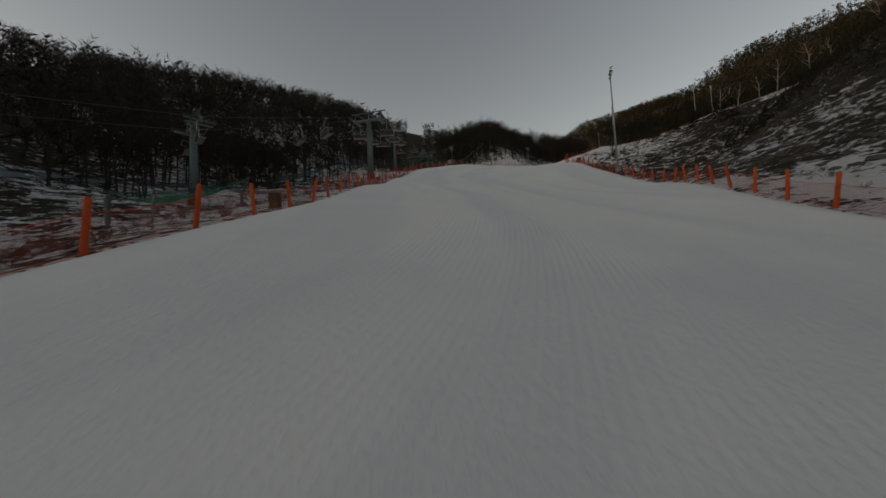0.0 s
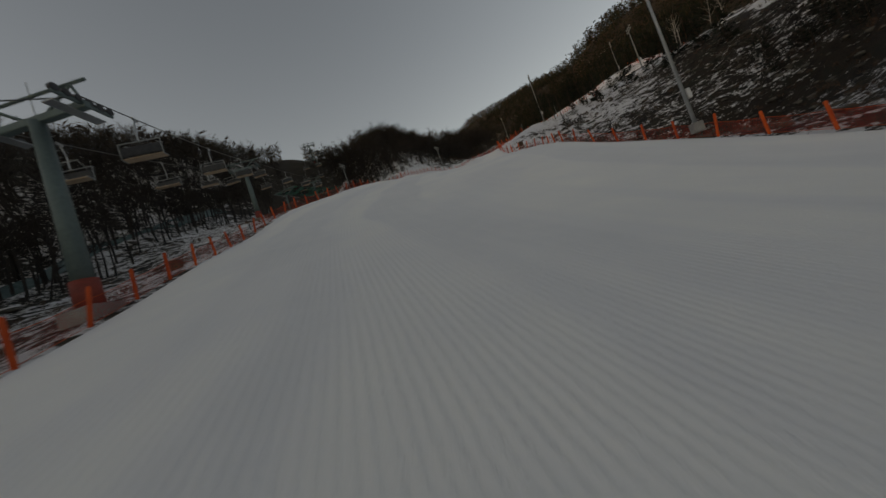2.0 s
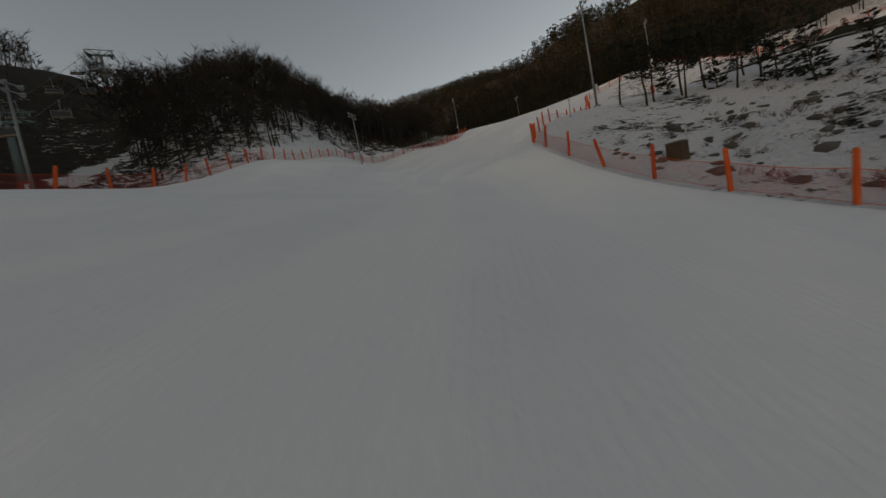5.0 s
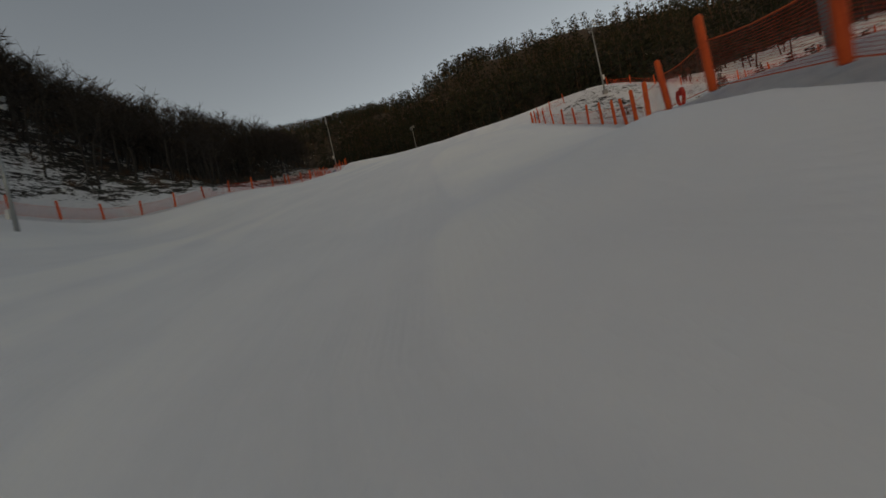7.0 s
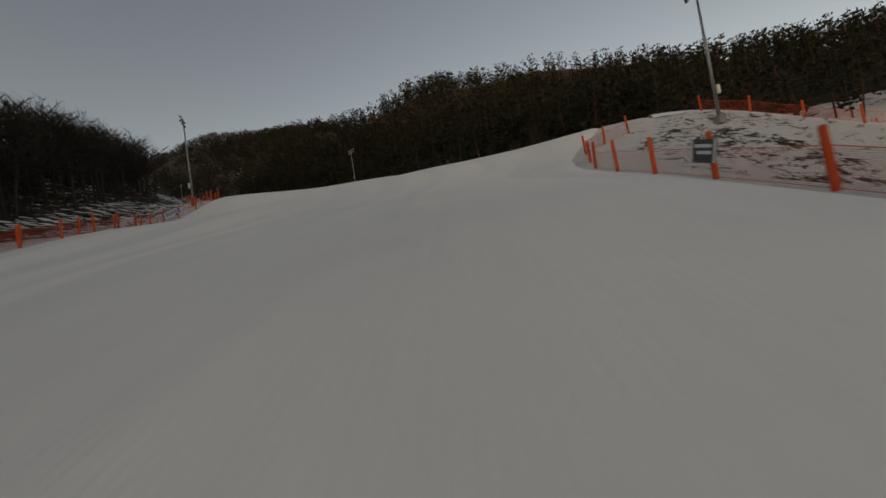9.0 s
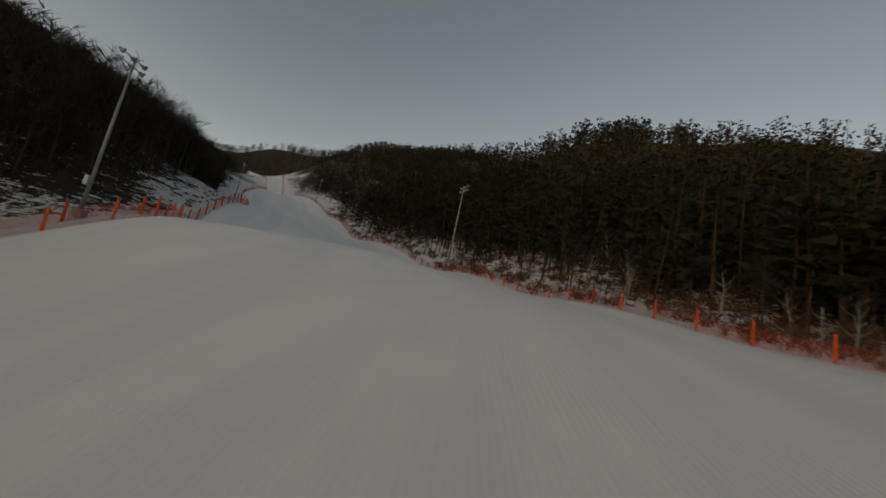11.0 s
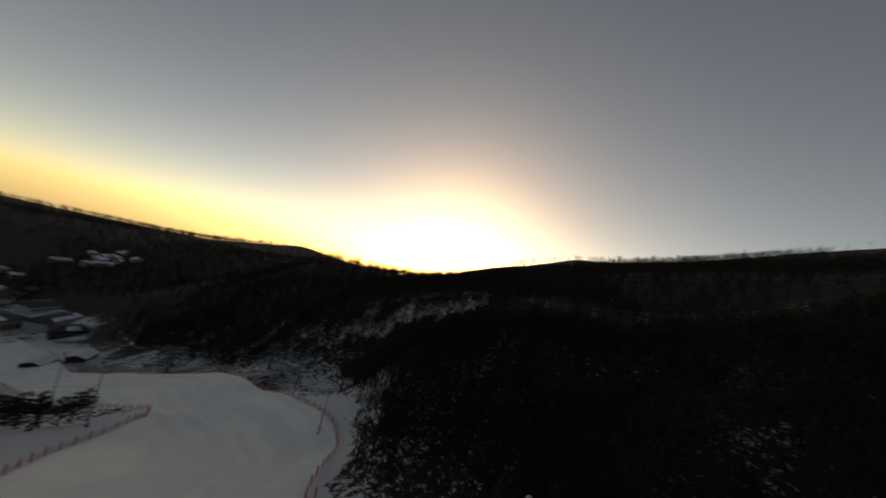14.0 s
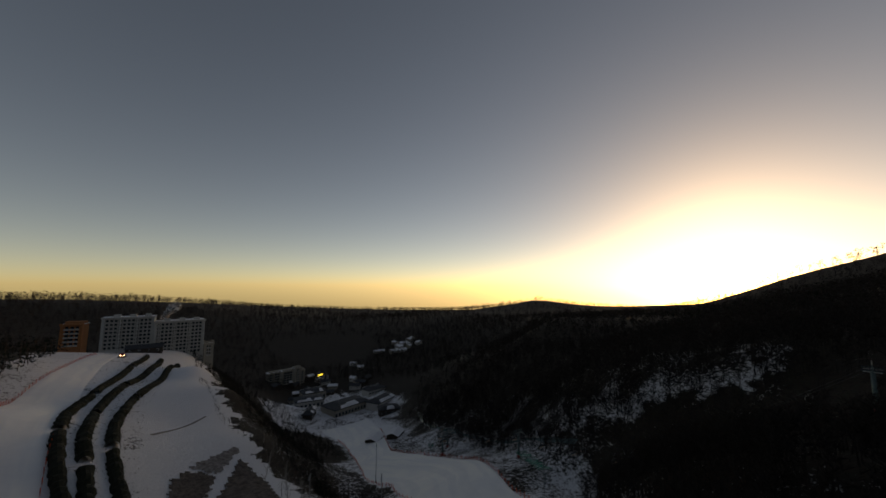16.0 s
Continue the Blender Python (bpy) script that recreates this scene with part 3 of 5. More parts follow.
# ---- chairlift ----
def lift_tower(x, y, z, h, yaw):
    ob = thing("lift_tower", (x, y, z), "grey-green tubular chairlift tower with crossarm and sheaves", "lift tower", "chairlift towers")
    ob.rotation_euler = (0, 0, radians(yaw))
    part("footing", block(fresh(), (-0.9, -0.9, -0.8), (0.9, 0.9, 0.35), 0.05), CONCRETE, ob, "concrete footing")
    part("column", tube(fresh(), (0, 0, 0.3), (0, 0, h), 0.5, 0.33, 14), GREEN_STEEL, ob, smooth=True)
    part("pad", tube(fresh(), (0, 0, 0.35), (0, 0, 1.75), 0.6, 0.58, 14), mottled_pad(), ob, "worn red crash pad", smooth=True)
    part("crossbeam", block(fresh(), (-2.7, -0.2, h - 0.15), (2.7, 0.2, h + 0.25), 0.04), GREEN_STEEL, ob)
    bm = fresh()
    for s in (-1, 1):
        tube(bm, (s * 0.5, 0, h + 0.2), (s * 2.1, 0, h + 1.35), 0.09, sides=6)
        tube(bm, (s * 2.5, 0, h + 0.2), (s * 2.1, 0, h + 1.35), 0.07, sides=6)
    tube(bm, (-2.9, 0, h + 1.38), (2.9, 0, h + 1.38), 0.09, sides=6)
    part("lifting_frame", bm, GREEN_STEEL, ob)
    part("mast", tube(fresh(), (0, 0, h), (0, 0, h + 2.2), 0.03, 0.02, 5), STEEL, ob)
    for s in (-1, 1):
        bm = fresh()
        block(bm, (s * 2.5 - 0.06, -1.5, h + 0.02), (s * 2.5 + 0.06, 1.5, h + 0.2))
        battery = part("sheave_train", bm, GREEN_STEEL, ob)
        for k in range(6):
            yk = -1.35 + k * 0.54
            part("sheave", tube(fresh(), (s * 2.5 - 0.1, yk, h + 0.3), (s * 2.5 + 0.1, yk, h + 0.3), 0.2, sides=12), SEAT, battery)
        part("catwalk", block(fresh(), (s * 2.0 - 0.25, -1.3, h - 0.2), (s * 2.0 + 0.25, 1.3, h - 0.14)), STEEL, ob)
    bm = fresh()
    for k in range(int(h / 0.4)):
        tube(bm, (-0.2, 0.5, 0.8 + k * 0.4), (0.2, 0.5, 0.8 + k * 0.4), 0.02, sides=4)
    part("ladder", bm, STEEL, ob)
    return ob


_pads = []


def mottled_pad():
    if not _pads:
        _pads.append(mottled("red_pad", (0.16, 0.035, 0.03), (0.34, 0.06, 0.04), 1.0, 0.7))
    return _pads[0]


def chair_mesh_thing():
    ob = thing("lift_chair", (0, 0, 0), "empty chairlift chair hanging from the cable, dark seat", "lift chair", "chairs of the lift")
    bm = fresh()
    tube(bm, (0, 0, 0.05), (0, 0.35, -0.7), 0.05, sides=6)
    tube(bm, (0, 0.35, -0.7), (0, 0.35, -1.6), 0.05, sides=6)
    tube(bm, (0, -0.25, 0.05), (0, 0.25, 0.05), 0.09, sides=6)
    part("hanger", bm, STEEL, ob)
    bm = fresh()
    for a, b in (((-1.15, 0.35, -1.6), (1.15, 0.35, -1.6)), ((-1.15, 0.35, -1.6), (-1.15, 0.3, -2.6)), ((1.15, 0.35, -1.6), (1.15, 0.3, -2.6)),
                 ((-1.15, 0.3, -2.6), (-1.15, -0.35, -2.55)), ((1.15, 0.3, -2.6), (1.15, -0.35, -2.55))):
        tube(bm, a, b, 0.035, sides=6)
    part("frame", bm, STEEL, ob)
    part("seat", block(fresh(), (-1.1, -0.32, -2.6), (1.1, 0.25, -2.5), 0.03), SEAT_PALE, ob, "pale worn seat board")
    part("backrest", block(fresh(), (-1.1, 0.24, -2.45), (1.1, 0.34, -1.85), 0.03), SEAT, ob)
    bm = fresh()
    for s in (-1, 1):
        tube(bm, (s * 0.9, 0.3, -1.75), (s * 0.9, -0.5, -1.45), 0.025, sides=5)
    tube(bm, (-1.0, -0.5, -1.45), (1.0, -0.5, -1.45), 0.03, sides=5)
    part("safety_bar", bm, STEEL, ob)
    return ob


TOWERS = [(-27.5, 34.5, None, 9.4), (-10.7, 50.2, 19.2, 10.2), (-12.6, 99, None, 10.4), (-4, 150, None, 9.5), (-3, 198, None, 9.5), (-3, 248, None, 9.5)]
TOWERS = [(x, y, z_at(x, y) - 0.1 if z is None else z, h) for x, y, z, h in TOWERS]
ends = [(-60, -8, 14)] + [(x, y, z + h) for x, y, z, h in TOWERS] + [(-17, 300, 122)]
chair = chair_mesh_thing()
placed = False
for i, (x, y, z, h) in enumerate(TOWERS):
    d = Vector(ends[i + 2]) - Vector(ends[i])
    lift_tower(x, y, z, h, math.degrees(math.atan2(-d.x, d.y)))
cable_lines = {-1: [], 1: []}
for i, e in enumerate(ends):
    d = Vector(ends[min(i + 1, len(ends) - 1)]) - Vector(ends[max(i - 1, 0)])
    side = Vector((d.y, -d.x, 0)).normalized() * 2.5
    for s in (-1, 1):
        cable_lines[s].append(Vector(e) + side * s + Vector((0, 0, 0.52)))
for s, pts in cable_lines.items():
    bm, run_ = fresh(), []
    for a, b in zip(pts, pts[1:]):
        for k in range(10):
            f = k / 10
            run_.append(a.lerp(b, f) - Vector((0, 0, 0.022 * (b - a).length * 4 * f * (1 - f) * 0.5)))
    for a, b in zip(run_, run_[1:]):
        tube(bm, a, b, 0.035, sides=5)
    ob = tagged(part("haul_cable", bm, CABLE, None), "thin dark steel haul cable of the chairlift", "cable")
    gone = 5.0 if s > 0 else 11.0
    for a, b in zip(run_, run_[1:]):
        gone += (b - a).length
        if gone > 13.0 and a.y > 20:
            gone = 0.0
            m = Matrix.Translation(a - Vector((0, 0, 0.1))) @ pose(0, 0, 0, 0, 0, math.degrees(math.atan2(-(b - a).x, (b - a).y)) + (180 if s > 0 else 0))
            if not placed:
                chair.matrix_basis, placed = m, True
            else:
                copy_thing(chair, m)


# ---- green catch nets under the lift ----
def catch_net(a, b, wide, label):
    a, b = Vector(a), Vector(b)
    side = Vector(((b - a).y, -(b - a).x, 0)).normalized() * wide / 2
    ob = thing("catch_net", a, label, "catch net")
    bm = fresh()
    uvl = bm.loops.layers.uv.new("weave")
    n, m_ = 14, 5
    g = [[bm.verts.new(a.lerp(b, i / n) - a + side * (2 * j / m_ - 1) - Vector((0, 0, 0.9 * math.sin(math.pi * i / n) * (0.4 + math.sin(math.pi * j / m_))))) for j in range(m_ + 1)] for i in range(n + 1)]
    for i in range(n):
        for j in range(m_):
            f = bm.faces.new((g[i][j], g[i + 1][j], g[i + 1][j + 1], g[i][j + 1]))
            for lp, (u, v) in zip(f.loops, ((i, j), (i + 1, j), (i + 1, j + 1), (i, j + 1))):
                lp[uvl].uv = (u * (b - a).length / n, v * wide / m_)
    part("net", bm, GREEN_NET, ob, smooth=True)
    for c in (a, b):
        foot = z_at(c.x, c.y)
        bm = fresh()
        o = c - a
        tube(bm, (o.x, o.y, foot - a.z - 0.2), (o.x, o.y, o.z - 1.3), 0.16, sides=8)
        for s in (-1, 1):
            tube(bm, (o.x, o.y, o.z - 1.4), o + side * s, 0.1, sides=6)
            tube(bm, (o.x, o.y, o.z - 0.45), o + side * s * 0.62, 0.06, sides=6)
        tube(bm, o - side * 1.05, o + side * 1.05, 0.08, sides=6)
        part("support", bm, GREEN_STEEL, ob)
    bm = fresh()
    for s in (-1, 1):
        tube(bm, side * s, b - a + side * s, 0.03, sides=5)
    part("edge_rope", bm, CABLE, ob)


catch_net((-7.6, 104, z_at(-7.6, 104) + 4.9), (1.8, 122, z_at(1.8, 122) + 4.8), 5.0, "sagging green catch net on steel supports beside the fence")
catch_net((-25, 22, z_at(-25, 22) + 2.2), (-19, 29, z_at(-19, 29) + 2.4), 3.2, "small green catch net on steel supports under the lift")

# ---- trees ----
def prisms(rows, sides):
    """Tapered prisms for rows of (a, b, ra, rb), as vertices and triangles."""
    v, f = [], []
    for a, b, ra, rb in rows:
        q = (b - a).to_track_quat("Z", "Y")
        i = len(v)
        for c, r in ((a, ra), (b, rb)):
            for k in range(sides):
                v.append(c + q @ Vector((r * math.cos(k * math.tau / sides), r * math.sin(k * math.tau / sides), 0)))
        for k in range(sides):
            n = (k + 1) % sides
            f += [(i + k, i + n, i + sides + n), (i + k, i + sides + n, i + sides + k)]
    return np.array([tuple(p) for p in v]), np.array(f)


def blade(rnd, v, f, a, way, length, wide):
    """One spray of twigs: a slim three-cornered blade from a along way."""
    w = Vector(way).normalized()
    side = w.cross(Vector((rnd.gauss(0, 1), rnd.gauss(0, 1), rnd.gauss(0, 0.4)))).normalized() * wide
    i = len(v)
    v += [a - side, a + side, a + w * length]
    f.append((i, i + 1, i + 2))


def bare_tree(seed, limbs, twigs, wide, sides, segs, clear=0.38, h=9.0):
    """A leafless tree 9 m high: trunk with limbs (wood) and a crown of fine twig sprays."""
    rnd = random.Random(seed)
    wood, v, f, spine = [], [], [], []
    a, w = Vector((0, 0, -0.4)), Vector((rnd.gauss(0, 0.06), rnd.gauss(0, 0.06), 1))
    for k in range(segs):
        w = (w + Vector((rnd.gauss(0, 0.07), rnd.gauss(0, 0.07), 0.1))).normalized()
        b = a + w * (h * 0.86 / segs)
        wood.append((a, b, 0.12 * (1 - k / segs) + 0.025, 0.12 * (1 - (k + 1) / segs) + 0.025))
        spine.append((a, b))
        a = b
    tips = []
    for k in range(limbs):
        t = clear + (0.97 - clear) * (k + rnd.random()) / limbs
        i = min(int(t * segs), segs - 1)
        c = spine[i][0].lerp(spine[i][1], t * segs - i)
        az = k * 2.4 + rnd.uniform(-0.5, 0.5)
        d = Vector((math.cos(az), math.sin(az), rnd.uniform(0.6, 1.3))).normalized()
        ln = h * rnd.uniform(0.2, 0.34) * (1.25 - 0.6 * t)
        m_ = c + d * ln * 0.55
        e = m_ + (d + Vector((0, 0, 0.45))).normalized() * ln * 0.5
        r = 0.055 * (1.2 - t)
        wood += [(c, m_, r + 0.012, r * 0.6 + 0.008), (m_, e, r * 0.6 + 0.008, 0.008)] if sides > 3 or limbs > 7 else [(c, e, r + 0.012, 0.008)]
        tips.append((c, m_, e))
    for k in range(twigs):
        c, m_, e = tips[k % len(tips)]
        if limbs < 3:
            c = spine[0][0].lerp(spine[-1][1], rnd.uniform(0.35, 0.95))
            az0 = rnd.uniform(0, math.tau)
            e = c + Vector((math.cos(az0), math.sin(az0), 0.7)) * rnd.uniform(0.6, 1.9)
            m_ = c.lerp(e, 0.5)
        s = rnd.uniform(0.15, 1.0)
        p = c.lerp(m_, s * 2) if s < 0.5 else m_.lerp(e, s * 2 - 1)
        az = rnd.uniform(0, math.tau)
        out = (e - c).normalized() * 0.7 + Vector((math.cos(az), math.sin(az), rnd.uniform(-0.1, 0.9)))
        blade(rnd, v, f, p, out, rnd.uniform(0.7, 1.7) * (1.2 if wide > 0.05 else 1.0), wide * rnd.uniform(0.6, 1.3))
    return wood, np.array([tuple(p) for p in v]), np.array(f), sides


def pine_tree(seed, layers, boughs, blades, wide, sides, clear, h=10.0, flat=0.3):
    """A red pine 10 m high: bare trunk, then uneven storeys of boughs with needle sprays."""
    rnd = random.Random(seed)
    wood, v, f, spine = [], [], [], [Vector((0, 0, -0.4))]
    n = 5 if sides > 3 else 2
    lean = Vector((rnd.gauss(0, 0.04), rnd.gauss(0, 0.04), 0))
    for k in range(n):
        b = spine[-1] + (Vector((rnd.gauss(0, 0.04), rnd.gauss(0, 0.04), 1)) + lean).normalized() * (h / n)
        wood.append((spine[-1], b, 0.15 * (1 - k / n) + 0.03, 0.15 * (1 - (k + 1) / n) + 0.03))
        spine.append(b)
    for k in range(layers):
        t = clear + (0.99 - clear) * (k + rnd.uniform(0.1, 0.7)) / layers
        i = min(int(t * n), n - 1)
        c = spine[i].lerp(spine[i + 1], t * n - i)
        reach = h * 0.23 * (1.08 - t) ** 0.55 * rnd.uniform(0.7, 1.25) + 0.2
        for q in range(boughs):
            az = rnd.uniform(0, math.tau)
            e = c + Vector((math.cos(az) * reach, math.sin(az) * reach, rnd.uniform(0.0, 0.35) * reach))
            if sides > 3:
                wood.append((c, e, 0.05, 0.012))
            for _ in range(blades):
                p = c.lerp(e, rnd.uniform(0.3, 1.05)) + Vector((rnd.gauss(0, 0.14), rnd.gauss(0, 0.14), rnd.gauss(0, 0.1))) * reach
                a2 = az + rnd.gauss(0, 0.9)
                blade(rnd, v, f, p, (math.cos(a2), math.sin(a2), rnd.uniform(-0.15, 0.55)), reach * rnd.uniform(0.35, 0.6), wide * rnd.uniform(0.7, 1.3))
    return wood, np.array([tuple(p) for p in v]), np.array(f), sides


def template(wood, v, f, sides):
    """One tree as arrays: vertices, triangles and a slot for each triangle (0 wood, 1 crown)."""
    vt, ft = prisms(wood, sides)
    return np.concatenate([vt, v]), np.concatenate([ft, f + len(vt)]), np.concatenate([np.zeros(len(ft), int), np.ones(len(f), int)])


def raw_mesh(name, V, F, S, mats):
    me = bpy.data.meshes.new(name)
    me.vertices.add(len(V))
    me.vertices.foreach_set("co", V.ravel().astype(np.float32))
    me.loops.add(len(F) * 3)
    me.loops.foreach_set("vertex_index", F.ravel().astype(np.int32))
    me.polygons.add(len(F))
    me.polygons.foreach_set("loop_start", (np.arange(len(F)) * 3).astype(np.int32))
    me.polygons.foreach_set("material_index", S.astype(np.int32))
    for m in mats:
        me.materials.append(m)
    me.update(calc_edges=True)
    return me


def planted(name, templates, places, mats, label, category):
    """Many plants joined into one mesh: places are rows of x, y, z, height factor, turn."""
    V, F, S, off = [], [], [], 0
    rnd = np.random.RandomState(len(places))
    pick = rnd.randint(0, len(templates), len(places))
    for k, (v, f, s) in enumerate(templates):
        p = places[pick == k]
        if not len(p):
            continue
        c, sn = np.cos(p[:, 4])[:, None], np.sin(p[:, 4])[:, None]
        w = p[:, 3:4] * rnd.uniform(0.85, 1.2, (len(p), 1))
        X = (v[None, :, 0] * c - v[None, :, 1] * sn) * w + p[:, :1]
        Y = (v[None, :, 0] * sn + v[None, :, 1] * c) * w + p[:, 1:2]
        Z = v[None, :, 2] * p[:, 3:4] + p[:, 2:3]
        V.append(np.stack([X, Y, Z], -1).reshape(-1, 3))
        F.append((f[None] + (np.arange(len(p)) * len(v))[:, None, None]).reshape(-1, 3) + off)
        S.append(np.tile(s, len(p)))
        off += len(V[-1])
    return tagged(new(name, raw_mesh(name, np.concatenate(V), np.concatenate(F), np.concatenate(S), mats)), label, category, kind="stuff")


BARE_FINE_RAW = [bare_tree(s, 11, 130, 0.028, 4, 5, 0.52) for s in (11, 12, 13, 14, 15)]
BARE_FINE = [template(*r) for r in BARE_FINE_RAW]
BARE_MID = [template(*bare_tree(s, 6, 52, 0.08, 3, 2, 0.32)) for s in (21, 22, 23, 24, 25)]
BARE_FAR = [template(*bare_tree(s, 1, 24, 0.2, 3, 1, 0.5)) for s in (31, 32, 33, 34)]
PINE_FINE_RAW = [pine_tree(s, 9, 4, 12, 0.11, 4, 0.45) for s in (41, 42, 43)]
PINE_MID = [template(*pine_tree(s, 7, 3, 4, 0.25, 3, 0.2)) for s in (51, 52, 53, 54)]
PINE_FAR = [template(*pine_tree(s, 5, 3, 2, 0.46, 3, 0.1)) for s in (61, 62, 63, 64)]


def scrub(seed, twigs, wide, h=1.5):
    """A dry bush: sprays fanning up from the ground."""
    rnd = random.Random(seed)
    v, f = [], []
    for _ in range(twigs):
        az, t = rnd.uniform(0, math.tau), rnd.random()
        p = Vector((math.cos(az), math.sin(az), 0)) * rnd.uniform(0.0, 0.7) + Vector((0, 0, rnd.uniform(-0.05, 0.35) * h))
        blade(rnd, v, f, p, (rnd.gauss(0, 0.7), rnd.gauss(0, 0.7), rnd.uniform(0.3, 1.2)), h * rnd.uniform(0.35, 0.65), wide)
    return np.array([tuple(p) for p in v]), np.array(f), np.zeros(len(f), int)


SCRUB = [scrub(s, 28, 0.032) for s in (71, 72, 73)]


def scatter(rng, n, box, keep, lo, hi):
    """n places at random in a box of the plan where keep() holds, with heights and turns."""
    out = []
    for _ in range(60):
        p = np.column_stack([rng.uniform(box[0], box[1], 4000), rng.uniform(box[2], box[3], 4000)])
        p = p[keep(p)]
        out.append(p)
        if sum(len(o) for o in out) >= n:
            break
    p = np.concatenate(out)[:n]
    return np.column_stack([p, land(p), rng.uniform(lo, hi, len(p)), rng.uniform(0, math.tau, len(p))])


rng = np.random.RandomState(7)


def off_run(p, gap):
    return ~within(p, OUTLINE) & (edge_gap(p) > gap)


def in_west(p):
    corridor = (np.abs(p[:, 0] - np.interp(p[:, 1], [101, 148, 196, 246, 300], [-8.6, -9, -11, -14, -17])) < 5) & (p[:, 1] < 305)
    return (p[:, 0] < np.interp(p[:, 1], [-60, 30, 110, 160, 300], [-62, -36, -19, -1, -2])) & off_run(p, 13) & ~corridor


def in_north(p):
    beside_brook = (p[:, 0] > 63) & (p[:, 0] < 104) & (p[:, 1] < np.interp(p[:, 0], [54, 68, 83, 91, 97, 104], [181, 190, 197.5, 202, 206.5, 220]))
    return ~beside_brook & (p[:, 0] > np.interp(p[:, 1], [150, 170, 300], [10, 0, -2])) & (p[:, 1] > 150) & off_run(p, np.where(p[:, 1] > 180, 7.0, 5.0)) & (p[:, 0] < np.interp(p[:, 1], [150, 200, 260, 600], [60, 97, 104, 140]))


def in_east(p):
    return (p[:, 0] > np.interp(p[:, 1], [-150, 0, 100, 130, 160, 190, 220, 300, 600], [156, 160, 156, 151, 138, 141, 147, 146, 170])) & off_run(p, 4.5)


def in_far(p):
    """Hills all round, off the village, the terraces and the near woods."""
    village = (np.hypot(p[:, 0] + 60, p[:, 1] + 190) < 88) | (np.hypot(p[:, 0] + 130, p[:, 1] + 420) < 90) | (np.hypot(p[:, 0] - 115, p[:, 1] + 190) < 75)
    plateau = (p[:, 0] > 45) & (p[:, 0] < 160) & (p[:, 1] > -200) & (p[:, 1] < 135)
    return off_run(p, 40) & ~village & ~plateau


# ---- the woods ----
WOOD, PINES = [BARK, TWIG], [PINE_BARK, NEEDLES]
planted("bare_wood", BARE_FINE, scatter(rng, 520, (-80, -2, -50, 200), in_west, 0.75, 1.25), WOOD, "dark leafless wood on a snowy slope above the lift", "wood")
planted("bare_wood", BARE_MID, scatter(rng, 2500, (-200, 0, -70, 390), in_west, 0.75, 1.2), WOOD, "dark leafless wood climbing the western hill", "wood")
planted("bare_wood", BARE_FINE, scatter(rng, 700, (0, 110, 150, 330), lambda p: in_north(p) & (edge_gap(p) < 30), 0.8, 1.2), WOOD, "dark leafless wood on the snowy slope beside the run", "wood")
planted("bare_wood", BARE_MID, scatter(rng, 2000, (-20, 140, 160, 560), lambda p: in_north(p) & (edge_gap(p) > 22), 0.8, 1.25), WOOD, "dense leafless wood over the rounded hill", "wood")
planted("bare_wood", BARE_MID, scatter(rng, 1700, (-5, 110, 150, 300), lambda p: in_north(p) & (edge_gap(p) > 7), 0.75, 1.1), WOOD, "close leafless wood on the flank above the run", "wood")
planted("bare_wood", BARE_MID, scatter(rng, 1700, (-130, -20, -40, 240), lambda p: in_west(p) & (edge_gap(p) > 20), 0.75, 1.1), WOOD, "close leafless wood above the lift", "wood")
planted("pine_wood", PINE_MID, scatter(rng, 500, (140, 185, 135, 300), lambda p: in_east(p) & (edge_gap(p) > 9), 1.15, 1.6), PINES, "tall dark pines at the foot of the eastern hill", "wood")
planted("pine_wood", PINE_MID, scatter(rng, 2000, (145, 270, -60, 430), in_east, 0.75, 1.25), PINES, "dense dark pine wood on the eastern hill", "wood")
planted("bare_wood", BARE_FINE, scatter(rng, 300, (132, 190, 120, 330), lambda p: in_east(p) & (edge_gap(p) < 22), 0.5, 1.0), WOOD, "thin leafless trees at the foot of the pine hill", "wood")
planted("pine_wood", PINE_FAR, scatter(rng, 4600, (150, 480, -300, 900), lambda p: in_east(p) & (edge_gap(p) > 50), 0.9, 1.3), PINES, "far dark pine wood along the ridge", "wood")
planted("bare_wood", BARE_FAR, scatter(rng, 6000, (-520, -20, -420, 560), lambda p: in_far(p), 0.9, 1.3), WOOD, "far leafless wood on the western ridge", "wood")
planted("pine_wood", PINE_FAR, scatter(rng, 1200, (-420, -110, -300, 420), lambda p: in_far(p), 0.8, 1.2), PINES, "scattered pines on the western ridge", "wood")
planted("bare_wood", BARE_FAR, scatter(rng, 3200, (-100, 420, 480, 1000), lambda p: off_run(p, 14), 0.9, 1.5), WOOD, "far leafless wood at the head of the valley", "wood")
planted("bare_wood", BARE_FAR, scatter(rng, 5600, (-520, 520, -820, -200), in_far, 1.0, 1.6), WOOD, "far leafless wood down the valley", "wood")
planted("bare_wood", BARE_FAR, scatter(rng, 3200, (-1300, 1100, -1700, -700), in_far, 1.8, 2.6), WOOD, "distant wooded ridge beyond the village", "wood")
planted("bare_wood", BARE_FAR, scatter(rng, 3000, (-1300, -500, -700, 700), in_far, 1.1, 1.6), WOOD, "distant wooded ridge under the sunrise", "wood")


def below_plateau(p):
    return (p[:, 0] > np.interp(p[:, 1], [-200, -70, 0, 60, 100], [45, 44, 36, 54, 60])) & (p[:, 0] < np.interp(p[:, 1], [-200, -70, -20, 30, 64, 110], [84, 84, 76, 68, 62, 60])) & (p[:, 1] < 92) & off_run(p, 12)


